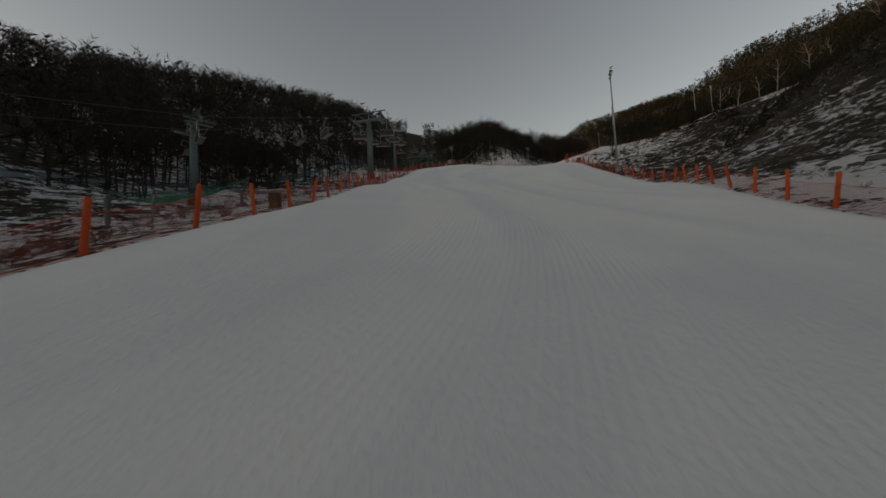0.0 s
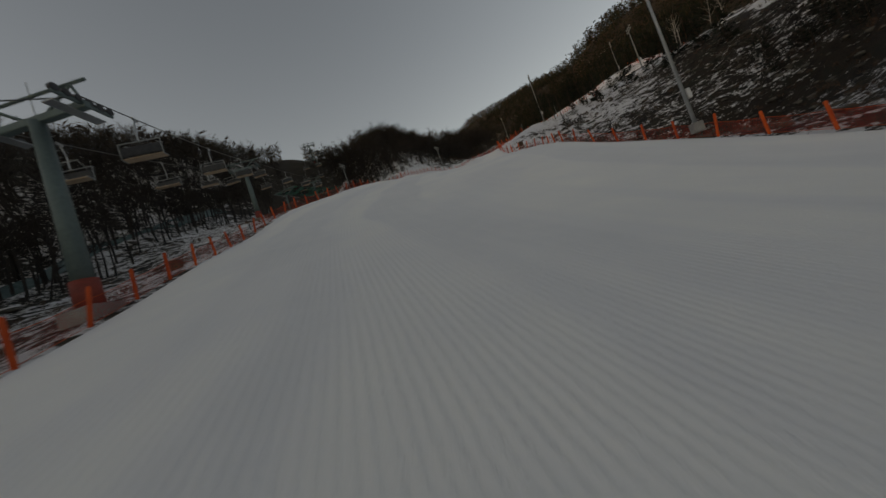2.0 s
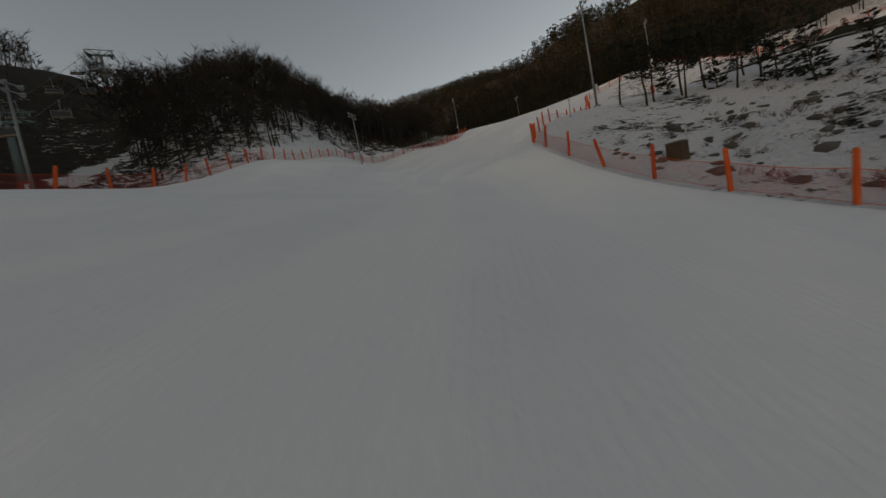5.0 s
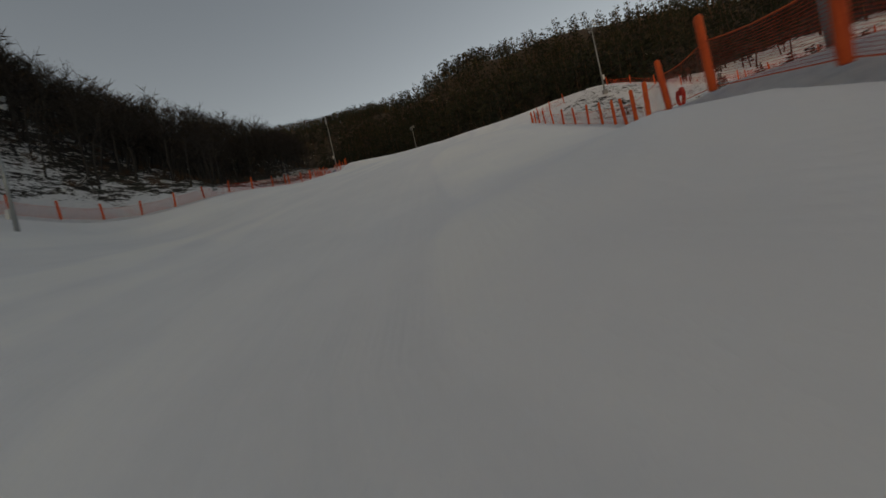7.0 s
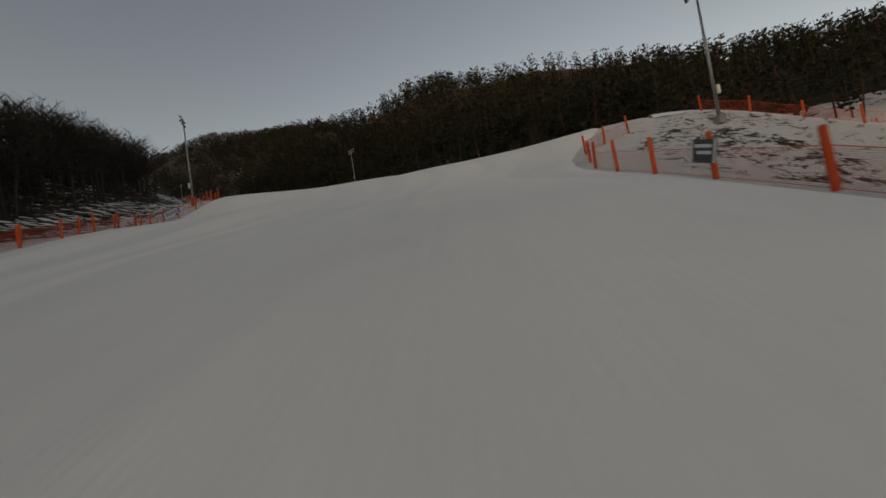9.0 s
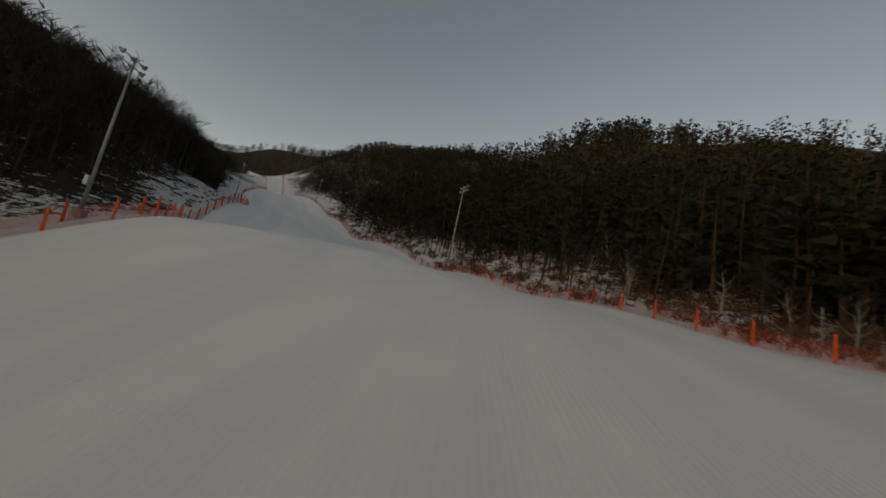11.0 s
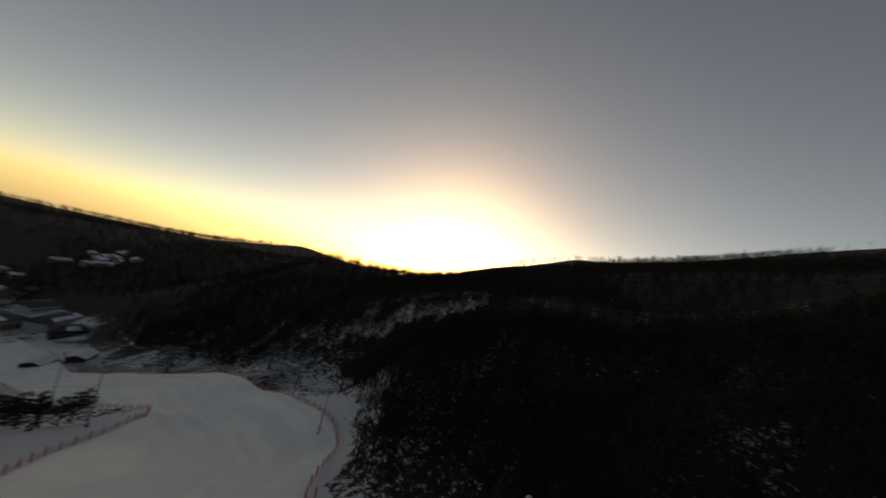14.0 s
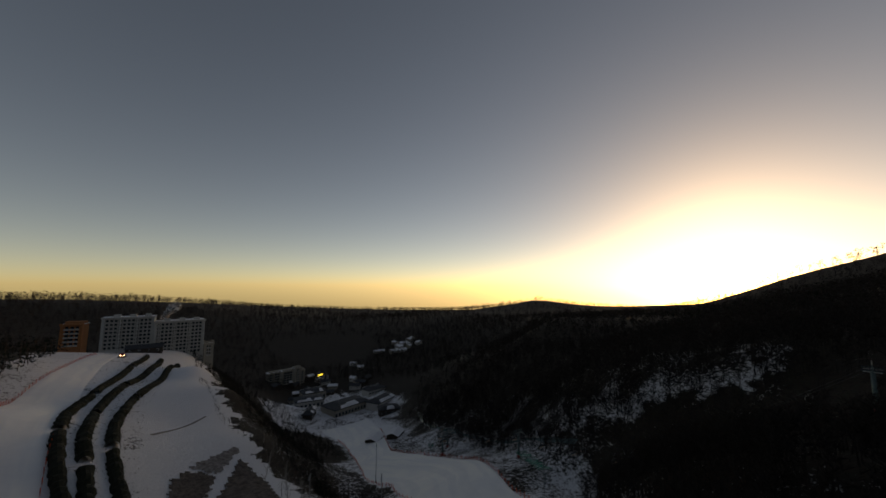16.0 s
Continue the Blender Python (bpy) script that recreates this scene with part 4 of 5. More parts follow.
planted("bare_wood", BARE_MID, scatter(rng, 220, (36, 90, 25, 62), below_plateau, 0.18, 0.4), WOOD, "low dark thicket on the bank below the terrace", "wood")
planted("pine_wood", PINE_MID, scatter(rng, 120, (36, 90, 25, 66), below_plateau, 0.16, 0.36), PINES, "young pines among the thicket below the terrace", "wood")
planted("bare_wood", BARE_MID, scatter(rng, 900, (36, 90, -200, 25), below_plateau, 0.3, 0.6), WOOD, "dark thicket of young trees on the long bank", "wood")
planted("pine_wood", PINE_MID, scatter(rng, 650, (36, 90, -200, 25), below_plateau, 0.3, 0.55), PINES, "dark young pines on the long bank below the terrace", "wood")


def beside_lower_run(p):
    return off_run(p, 6) & (p[:, 0] > np.interp(p[:, 1], [-200, -80, -25], [4, 0, 12])) & (p[:, 0] < 58)


planted("bare_wood", BARE_MID, scatter(rng, 800, (0, 60, -190, -25), beside_lower_run, 0.3, 0.65), WOOD, "dark wood between the lower run and the bank", "wood")
planted("pine_wood", PINE_MID, scatter(rng, 250, (0, 60, -190, -25), beside_lower_run, 0.3, 0.6), PINES, "dark pines between the lower run and the bank", "wood")


def scrub_rows(n, box, keep, lo, hi, label):
    planted("dry_scrub", SCRUB, scatter(rng, n, box, keep, lo, hi), [SHRUB], label, "scrub")


scrub_rows(1300, (-34, 25, -40, 165), lambda p: off_run(p, 2.5) & (edge_gap(p) < 22), 0.2, 0.7, "dry brown scrub in the snow under the lift")
scrub_rows(2200, (24, 68, -60, 100), lambda p: off_run(p, 2.5) & (p[:, 0] > 20), 0.25, 0.7, "low dry scrub and grass on the stony bank")
scrub_rows(1300, (20, 110, 140, 330), lambda p: in_north(p) & (edge_gap(p) < 25), 0.5, 1.2, "brown undergrowth at the edge of the wood")
scrub_rows(1900, (128, 175, 110, 330), lambda p: off_run(p, 1.5) & (p[:, 0] > 128) & (edge_gap(p) < 18), 0.6, 1.6, "reddish dry undergrowth at the foot of the pine hill")


# ---- single trees at the edges of the woods ----
def tree_meshes(raws, wood_mat, crown_mat):
    out = []
    for wood, v, f, sides in raws:
        vt, ft = prisms(wood, sides + 1)
        out.append((raw_mesh("trunk", vt, ft, np.zeros(len(ft)), [wood_mat]), raw_mesh("crown", v, f, np.zeros(len(f)), [crown_mat])))
    return out


SINGLE_BARE = tree_meshes([bare_tree(s, 12, 170, 0.02, 4, 6, 0.55) for s in (111, 112, 113, 114)], BARK, TWIG)
SINGLE_BIRCH = tree_meshes([bare_tree(s, 10, 120, 0.016, 4, 6, 0.3) for s in (121, 122)], PALE_BARK, TWIG)
SINGLE_PINE = tree_meshes([pine_tree(s, 9, 4, 14, 0.1, 4, 0.45) for s in (131, 132, 133)], PINE_BARK, NEEDLES)
LOW_PINE = tree_meshes([pine_tree(s, 9, 5, 12, 0.16, 4, 0.06) for s in (141, 142, 143)], PINE_BARK, NEEDLES)


def grown(name, meshes, places, label, category, group):
    """One tree, with its own trunk and crown, at each place (x, y, z, height factor, turn)."""
    for i, (px_, py_, pz_, size, turn) in enumerate(places):
        ob = tagged(new(name), label, category, group)
        ob.matrix_basis = Matrix.Translation((px_, py_, pz_)) @ Matrix.Rotation(turn, 4, "Z") @ Matrix.Diagonal((size, size, size, 1))
        ob.empty_display_size = 0.3
        trunk, crown = meshes[i % len(meshes)]
        shared("trunk", trunk, ob, Matrix.Identity(4))
        shared("crown", crown, ob, Matrix.Identity(4))


def set_out(rows, lo, hi, seed):
    r = np.random.RandomState(seed)
    p = np.array(rows, float)
    return np.column_stack([p, land(p), r.uniform(lo, hi, len(p)), r.uniform(0, math.tau, len(p))])


def along_line(rows, step, jitter, seed):
    r = np.random.RandomState(seed)
    p, length = resample(np.array(rows, float), max(2, int(sum(math.dist(a[:2], b[:2]) for a, b in zip(rows, rows[1:])) / step)))
    return p + r.normal(0, jitter, p.shape)


grown("bare_tree", SINGLE_BARE, scatter(rng, 80, (-60, -4, -20, 185), lambda p: in_west(p) & (edge_gap(p) < 30), 0.8, 1.2), "tall dark leafless tree on the snowy slope above the lift", "tree", "trees above the lift")
grown("bare_tree", SINGLE_BARE, scatter(rng, 95, (15, 108, 150, 290), lambda p: in_north(p) & (edge_gap(p) < 20), 0.85, 1.3), "slender dark leafless tree rising from snow behind the fence", "tree", "trees beside the run")
grown("bare_tree", SINGLE_BIRCH, scatter(rng, 55, (132, 185, 130, 290), lambda p: in_east(p) & (edge_gap(p) < 16), 0.4, 0.85), "thin grey leafless tree at the foot of the pine hill", "tree", "thin trees under the pines")
grown("pine_tree", SINGLE_PINE, scatter(rng, 44, (134, 190, 120, 260), lambda p: in_east(p) & (edge_gap(p) > 9) & (edge_gap(p) < 26), 0.9, 1.25), "tall red-barked pine with a dark crown at the wood's edge", "tree", "pines at the wood's edge")
grown("pine_tree", SINGLE_PINE, set_out([(59, 108), (60.5, 106), (63, 106.5), (64.5, 104), (66, 105), (68, 103.5), (66, 100), (69, 99), (71, 101)], 0.62, 0.82, 3), "red-barked pine with flat dark crown on the bank's crest", "tree", "pines on the crest")
grown("pine_tree", LOW_PINE, set_out([(61.5, 66), (62.8, 70), (63.2, 75), (64.4, 80), (64, 86), (65.5, 91), (66, 97), (67, 102), (67.5, 107), (62, 83), (63.5, 94), (60.5, 74)], 0.4, 0.56, 4), "dark young pine along the rim of the terrace", "tree", "pines along the rim")
grown("pine_tree", LOW_PINE, set_out([(104.5, 111), (106, 109), (107.5, 113), (109, 110), (110.5, 107.5), (111.5, 104), (112.5, 101), (113, 113), (110, 115), (112, 110), (114.5, 106), (108, 105.5), (115, 117), (105.5, 114.5)], 0.24, 0.4, 5), "low dark pine standing in snow on the terrace slope", "tree", "low pines on the terrace")
grown("pine_tree", LOW_PINE, set_out([(47.5, 86.5), (49.6, 85.2), (44.5, 80), (51.5, 90), (40.5, 66), (43, 72), (39, 58)], 0.17, 0.3, 6), "small dark pine among the stones of the bank", "tree", "small pines on the bank")
grown("birch_tree", SINGLE_BIRCH, set_out([(70, 58), (72, 66), (74, 50), (71, 42), (76, 74), (69, 72), (73, 34), (78, 60), (77, 83), (72, 80)], 0.7, 1.0, 8), "pale leafless birch on the crest above the bank", "tree", "birches on the crest")
grown("sapling", SINGLE_BARE, set_out(along_line([(90, -40), (87, -5), (85, 20), (77, 38), (71, 50), (68, 64)], 3.6, 0.25, 9), 0.36, 0.48, 9), "leafless sapling in the row along the terrace edge", "tree", "row of saplings")


# ---- stones on the bank ----
def stone(seed):
    rnd = random.Random(seed)
    bm = fresh()
    bmesh.ops.create_icosphere(bm, subdivisions=1, radius=1.0)
    for v in bm.verts:
        v.co *= rnd.uniform(0.7, 1.2)
        v.co.z *= 0.6
    bmesh.ops.triangulate(bm, faces=bm.faces)
    V = np.array([tuple(v.co) for v in bm.verts])
    F = np.array([[v.index for v in f.verts] for f in bm.faces])
    bm.free()
    return V, F, np.zeros(len(F), int)


STONE_MAT = mottled("bank_stone", (0.045, 0.042, 0.038), (0.15, 0.14, 0.125), 0.8, 0.9, bump=0.05)
STONES = [stone(s) for s in (1, 2, 3, 4)]
planted("bank_stones", STONES, scatter(rng, 1500, (24, 62, -40, 100), lambda p: off_run(p, 2.0) & (p[:, 0] < 20 + 0.42 * np.clip(p[:, 1], 0, 100) + 24), 0.12, 0.5), [STONE_MAT], "grey broken stones lying on the steep bank", "stones")


# ---- brooks ----
ICE = mottled("blue_ice", (0.03, 0.06, 0.062), (0.16, 0.24, 0.24), 0.25, 0.25, bump=0.03)
WATER = mottled("dark_water", (0.008, 0.01, 0.011), (0.02, 0.022, 0.024), 0.4, 0.12, bump=0.02)


def ribbon(name, rows, wide, lift, mat, label, category):
    """A strip laid on the land along rows of x, y."""
    p = curve_rows([(*r, 0) for r in rows], 1.2)[:, :2]
    d = np.gradient(p, axis=0)
    d /= np.linalg.norm(d, axis=1)[:, None]
    nrm = np.column_stack([-d[:, 1], d[:, 0]])
    w = wide * (0.8 + 0.35 * np.sin(np.arange(len(p)) * 0.37) * np.cos(np.arange(len(p)) * 0.11))
    cols = np.linspace(-0.5, 0.5, 7)
    g = p[:, None] + nrm[:, None] * (w[:, None] * cols)[..., None]
    z = land(g.reshape(-1, 2)) + lift
    return tagged(new(name, mesh_of(name, np.column_stack([g.reshape(-1, 2), z]), grid_faces(len(p), 7)[:, ::-1], [mat])), label, category, kind="structure")


ribbon("lower_brook", [(-78, -66), (-60, -34), (-45, 10), (-39, 45), (-34, 75), (-29, 97), (-24, 120)], 2.6, 0.08, ICE, "half-frozen pale blue brook among snowy stones", "brook")
BROOK = curve_rows([(56, 181, 0), (68, 187, 0), (83, 194.5, 0), (91, 199, 0), (97, 203, 0), (100, 210, 0), (103, 218, 0), (106, 230, 0)], 1.0)[:, :2]
_d = np.gradient(BROOK, axis=0)
_d /= np.linalg.norm(_d, axis=1)[:, None]
BROOK_N = np.column_stack([-_d[:, 1], _d[:, 0]])
ribbon("upper_brook", [tuple(q) for q in BROOK[15:40:4]], 1.6, 0.14, WATER, "dark brook between snow-capped stones behind the fence", "brook")


fence([tuple(q) for q in cut(LEFT_LINE, (72, 169), (104, 210))[::4] + np.array((-1.1, 1.0))], 4.4, "second row of orange posts with red netting beside the brook")


def cap_meshes(seed):
    rnd = random.Random(seed)
    out = []
    for nm, mat, z0, z1, grow in (("stone", STONE_MAT, -0.15, 0.16, 1.0), ("snow_cap", SNOW, 0.15, 0.3, 0.98)):
        bm = fresh()
        r = [(math.cos(k * math.tau / 9) * 0.95 * rnd.uniform(0.8, 1.15), math.sin(k * math.tau / 9) * 0.33 * rnd.uniform(0.7, 1.2)) for k in range(9)]
        rings = [[bm.verts.new((x_ * s, y_ * s, z_)) for x_, y_ in r] for z_, s in ((z0, grow), ((z0 + z1) / 2, grow * 1.02), (z1, grow * 0.7))]
        for a, b in zip(rings, rings[1:]):
            for k in range(9):
                bm.faces.new((a[k], a[(k + 1) % 9], b[(k + 1) % 9], b[k]))
        bm.faces.new(rings[-1])
        bm.faces.new(rings[0][::-1])
        me = bpy.data.meshes.new(nm)
        bm.to_mesh(me)
        bm.free()
        me.materials.append(mat)
        me.polygons.foreach_set("use_smooth", [True] * len(me.polygons))
        out.append(me)
    return out


CAPS = [cap_meshes(s) for s in (5, 6, 7, 8)]


def capped_stone(x, y, turn, size, i):
    ob = tagged(new("capped_stone"), "flat dark stone with a thick snow cap standing in the brook", "stone", "snow-capped stones in the brook")
    ob.matrix_basis = Matrix.Translation((x, y, z_at(x, y) + 0.16)) @ Matrix.Rotation(turn, 4, "Z") @ Matrix.Diagonal((size * 1.5, size * 0.8, size, 1))
    for me in CAPS[i % 4]:
        shared(me.name.split(".")[0], me, ob, Matrix.Identity(4))


_r = random.Random(31)
for i in range(280):
    k = _r.randrange(len(BROOK))
    k = _r.randrange(15, 40) if i < 230 else _r.randrange(46, len(BROOK))
    off = _r.uniform(-1.7, 1.7)
    c = BROOK[k] + BROOK_N[k] * off
    capped_stone(c[0], c[1], math.atan2(_d[k][1], _d[k][0]) + _r.gauss(0, 0.2), _r.uniform(0.3, 0.62), i)
for i in range(50):
    t = _r.random()
    k = _r.randrange(4)
    lows = [(-60, -34), (-45, 10), (-39, 45), (-34, 75), (-29, 97)]
    a, b = lows[k], lows[k + 1]
    capped_stone(a[0] + (b[0] - a[0]) * t + _r.gauss(0, 2.0), a[1] + (b[1] - a[1]) * t + _r.gauss(0, 2.0), _r.uniform(0, 6), _r.uniform(0.5, 1.2), i)


# ---- terraces: hedges, planting beds, barrier strip ----
HEDGE = mottled("hedge_leaves", (0.006, 0.008, 0.0045), (0.02, 0.021, 0.011), 1.2, 0.9)


def hedge(rows, seed, wide=3.7, high=2.0):
    """A clipped dark hedge along rows of x, y: an uneven body and the sprays that stand out of it."""
    rnd = random.Random(seed)
    p = resample(np.array(rows, float), max(4, int(sum(math.dist(a, b) for a, b in zip(rows, rows[1:])))))[0]
    z = land(p)
    base = thing("hedge", (*p[0], z[0]), "long dark clipped hedge between strips of snow", "hedge", "hedges on the terrace")
    d = np.gradient(p, axis=0)
    d /= np.linalg.norm(d, axis=1)[:, None]
    bm = fresh()
    rings, sp_v, sp_f = [], [], []
    for q, h, w in zip(p, z, d):
        c, n = Vector((q[0] - p[0][0], q[1] - p[0][1], h - z[0])), Vector((-w[1], w[0], 0))
        hh, ww = high * rnd.uniform(0.75, 1.15), wide * rnd.uniform(0.75, 1.2)
        ring = [c + n * ww * 0.5 * math.cos(a) + Vector((0, 0, hh * max(math.sin(a), -0.2) ** 1.0 * rnd.uniform(0.85, 1.1) - (0.2 if math.sin(a) < 0.1 else 0))) for a in [math.pi * k / 6 for k in range(7)]]
        rings.append([bm.verts.new(v) for v in ring])
        for _ in range(9):
            v0 = rnd.choice(ring)
            blade(rnd, sp_v, sp_f, v0, (v0 - c) + Vector((rnd.gauss(0, 0.5), rnd.gauss(0, 0.5), 0.4)), rnd.uniform(0.2, 0.5), 0.07)
    for a, b in zip(rings, rings[1:]):
        for k in range(6):
            bm.faces.new((a[k], a[k + 1], b[k + 1], b[k]))
    part("body", bm, HEDGE, base)
    ob = new("sprays", raw_mesh("sprays", np.array([tuple(v) for v in sp_v]), np.array(sp_f), np.zeros(len(sp_f)), [HEDGE]))
    ob.parent = base


def cut_rows(rows, pieces, gap):
    p = curve_rows([(*r, 0) for r in rows], 1.0)[:, :2]
    n = len(p) // pieces
    return [[tuple(q) for q in p[k * n:(k + 1) * n - gap:2]] for k in range(pieces)]


for s, rows in enumerate(cut_rows([(96.0, -134.7), (104.0, -67.9), (111.9, -31.3), (117.6, -8.6), (120.0, 16.9), (119.4, 38.4), (117.7, 53.7), (115.0, 66.4), (111.2, 82.4), (107.9, 108.0)], 4, 1)
                         + cut_rows([(106.0, -137.7), (112.0, -75.6), (121.7, -39.5), (126.2, -9.1), (126.8, 20.4), (126.0, 40.4), (123.6, 56.1), (121.6, 68.3), (118.4, 86.2), (114.0, 104.8)], 5, 1)
                         + cut_rows([(114.0, -143.7), (121.5, -79.4), (130.0, -32.6), (133.4, -7.3), (132.7, 29.4), (130.6, 47.5), (128.0, 60.9), (123.4, 78.4), (120.0, 93.0)], 4, 2)):
    hedge(rows, s)
BED = mottled("withered_grass", (0.03, 0.02, 0.015), (0.2, 0.17, 0.15), 0.7, 0.95, bump=0.2)
BED_SNOWY = mottled("withered_grass_in_snow", (0.06, 0.043, 0.034), (0.38, 0.36, 0.35), 0.8, 0.95, bump=0.2)


def bed(outline, mat, label):
    o = np.array(outline, float)
    lo, hi = o.min(0), o.max(0)
    step = 0.7
    nx_, ny_ = (np.ceil((hi - lo) / step).astype(int) + 1)
    gx_, gy_ = np.meshgrid(lo[0] + np.arange(nx_) * step, lo[1] + np.arange(ny_) * step)
    p = np.column_stack([gx_.ravel(), gy_.ravel()])
    f = grid_faces(ny_, nx_)
    wob = p[f].mean(1) + 0.5 * np.column_stack([np.sin(p[f].mean(1)[:, 1] * 2.1), np.cos(p[f].mean(1)[:, 0] * 1.7)])
    f = f[within(wob, o)]
    rng_b = np.random.RandomState(len(f))
    z = land(p) + 0.16 + rng_b.uniform(0, 0.14, len(p))
    tagged(new("planting_bed", mesh_of("planting_bed", np.column_stack([p, z]), f, [mat], smooth=False)), label, "planting bed", "planting beds")
    return o


BEDS = [bed(o, m_, l_) for o, m_, l_ in (
    ([(104.3, 57.1), (100.8, 51.6), (93.8, 52.3), (92.0, 55.7), (102.1, 78.8), (105.4, 74.8)], BED, "planting bed of withered brown grass edged by snow"),
    ([(83.2, 45.5), (77.0, 61.4), (76.8, 86.4), (99.9, 81.6)], BED, "three-cornered planting bed of withered brown grass"),
    ([(102.2, 87.8), (78.6, 92.0), (79.3, 110.3), (96.6, 113.3), (100.4, 106.1)], BED_SNOWY, "planting bed of withered grass half under snow"),
    ([(99.3, 49.6), (84.3, 39.3), (82.4, 40.5), (91.3, 53.3)], BED_SNOWY, "snow-dusted planting bed of withered grass"))]
planted("bed_grass", SCRUB, scatter(rng, 1500, (76, 110, 40, 116), lambda p: within(p, BEDS[0]) | within(p, BEDS[1]) | within(p, BEDS[2]), 0.2, 0.42), [SHRUB], "tufts of withered brown grass in the planting beds", "grass")
planted("terrace_grass", SCRUB, scatter(rng, 1500, (84, 126, -110, 130), lambda p: p[:, 0] > np.interp(p[:, 1], [-110, 0, 60, 130], [96, 112, 112, 103]), 0.15, 0.4), [SHRUB], "withered tufts in the snow between the hedges", "grass")
ribbon("barrier_strip", [(109.6, 27.3), (99.2, 15.8), (90.6, 6.7)], 1.6, 0.15, CONCRETE, "bare grey strip across the snow of the terrace", "strip")
fence([tuple(q) for q in UPPER_R[::-6, :2]], 3.4, "red netting on orange posts along the upper run")
fence([tuple(q) for q in UPPER_L[4:100:5, :2]][::-1], 3.4, "red netting on orange posts between hedge and upper run")


# ---- heart of red foam on the snowfield ----
def heart(x, y):
    ob = thing("heart_sculpture", (x, y, z_at(x, y) - 0.25), "large red heart-shaped arch standing on the snow", "sculpture")
    ob.rotation_euler = (0, 0, radians(20))
    ob.scale = (0.8, 0.8, 0.72)
    bm = fresh()
    pts = []
    for k in range(33):
        a = k * math.tau / 32
        pts.append(Vector((0.085 * 16 * math.sin(a) ** 3, 0, 1.75 + 0.095 * (13 * math.cos(a) - 5 * math.cos(2 * a) - 2 * math.cos(3 * a) - math.cos(4 * a)))))
    rings = []
    for k in range(32):
        ahead = (pts[(k + 1) % 32] - pts[k - 1]).normalized()
        side = ahead.cross(Vector((0, 1, 0)))
        rings.append([bm.verts.new(pts[k] + side * 0.2 * math.cos(j * math.tau / 8) + Vector((0, 0.2 * math.sin(j * math.tau / 8), 0))) for j in range(8)])
    for k in range(32):
        for j in range(8):
            bm.faces.new((rings[k - 1][j - 1], rings[k][j - 1], rings[k][j], rings[k - 1][j]))
    part("ring", bm, mottled("red_foam", (0.4, 0.02, 0.012), (0.62, 0.04, 0.02), 1.2, 0.5), ob, smooth=True)
    part("stand", block(fresh(), (-0.7, -0.35, -0.1), (0.7, 0.35, 0.22), 0.04), STEEL, ob, "grey stand")


heart(88.1, 119.5)

# ---- boards and banner on the fence, marker stakes, boxes ----
BANNER_WHITE = mottled("banner_white", (0.6, 0.6, 0.62), (0.72, 0.72, 0.74), 1.0, 0.7)
BANNER_PURPLE = mottled("banner_purple", (0.1, 0.06, 0.3), (0.16, 0.1, 0.4), 1.0, 0.7)
BOARD = mottled("board_dark", (0.05, 0.05, 0.06), (0.1, 0.1, 0.11), 1.0, 0.6)


def hung(name, line, at, wide, high, up, mat, edge_mat, bars, label, category):
    """A flat board or cloth fixed to the fence, facing the run, with bars for its unreadable writing."""
    k = int(np.argmin(((line[:, :2] - np.array(at)) ** 2).sum(1)))
    d = line[min(k + 2, len(line) - 1), :2] - line[max(k - 2, 0), :2]
    ob = thing(name, (*line[k, :2], float(lie([line[k, :2]])[0]) + up), label, category)
    side = -1 if line is LEFT_LINE else 1
    slope = lie([line[k, :2] + d / np.linalg.norm(d)])[0] - lie([line[k, :2]])[0]
    ob.rotation_euler = (0, -math.atan(slope), math.atan2(d[1], d[0]))
    yb = 0.12 * side
    part("panel", block(fresh(), (-wide / 2, yb - 0.012, 0), (wide / 2, yb + 0.012, high), 0.004), mat, ob)
    for s in (-1, 1):
        part("border", block(fresh(), (s * wide * 0.44 - wide * 0.05, yb - 0.018, 0.01), (s * wide * 0.44 + wide * 0.05, yb + 0.018, high - 0.01)), edge_mat, ob)
    for i in range(bars):
        zz = high * (0.72 - 0.28 * i)
        part("text_bar", block(fresh(), (-wide * 0.32, yb - 0.018, zz - high * 0.07), (wide * (0.32 - 0.08 * i), yb + 0.018, zz + high * 0.07)), BOARD if mat is not BOARD else BANNER_WHITE, ob)


hung("banner", LEFT_LINE, (93, 190), 4.2, 0.75, 0.55, BANNER_WHITE, BANNER_PURPLE, 2, "white cloth banner with purple ends tied to the fence", "banner")
for at, w, h in (((91, 193.5), 0.8, 0.6), ((-8, 70), 0.7, 0.5), ((60, 165), 0.7, 0.5), ((98, 208), 0.8, 0.55)):
    hung("fence_board", LEFT_LINE, at, w, h, 0.5, BOARD, WHITE_BOX, 2, "small dark notice board fixed to the red fence", "sign")
for at, w, h in (((92, 134.5), 1.2, 0.8), ((30, 66), 0.7, 0.5), ((136, 176), 1.4, 0.6)):
    hung("fence_board", RIGHT_LINE, at, w, h, 0.45, BOARD, WHITE_BOX, 2, "small dark notice board fixed to the red fence", "sign")


def stake(x, y, h, lean):
    ob = thing("marker_stake", (x, y, z_at(x, y) - 0.3), "thin bent grey steel stake in the snow", "stake", "marker stakes")
    bm = fresh()
    pts = [Vector((lean * (t ** 2), 0, h * t)) for t in (0, 0.3, 0.6, 0.85, 1.0)]
    for a, b in zip(pts, pts[1:]):
        tube(bm, a, b, 0.045, sides=6)
    part("rod", bm, STEEL, ob, smooth=True)
    part("collar", tube(fresh(), (0, 0, 0.3), (0, 0, 0.5), 0.07, sides=8), STEEL, ob)


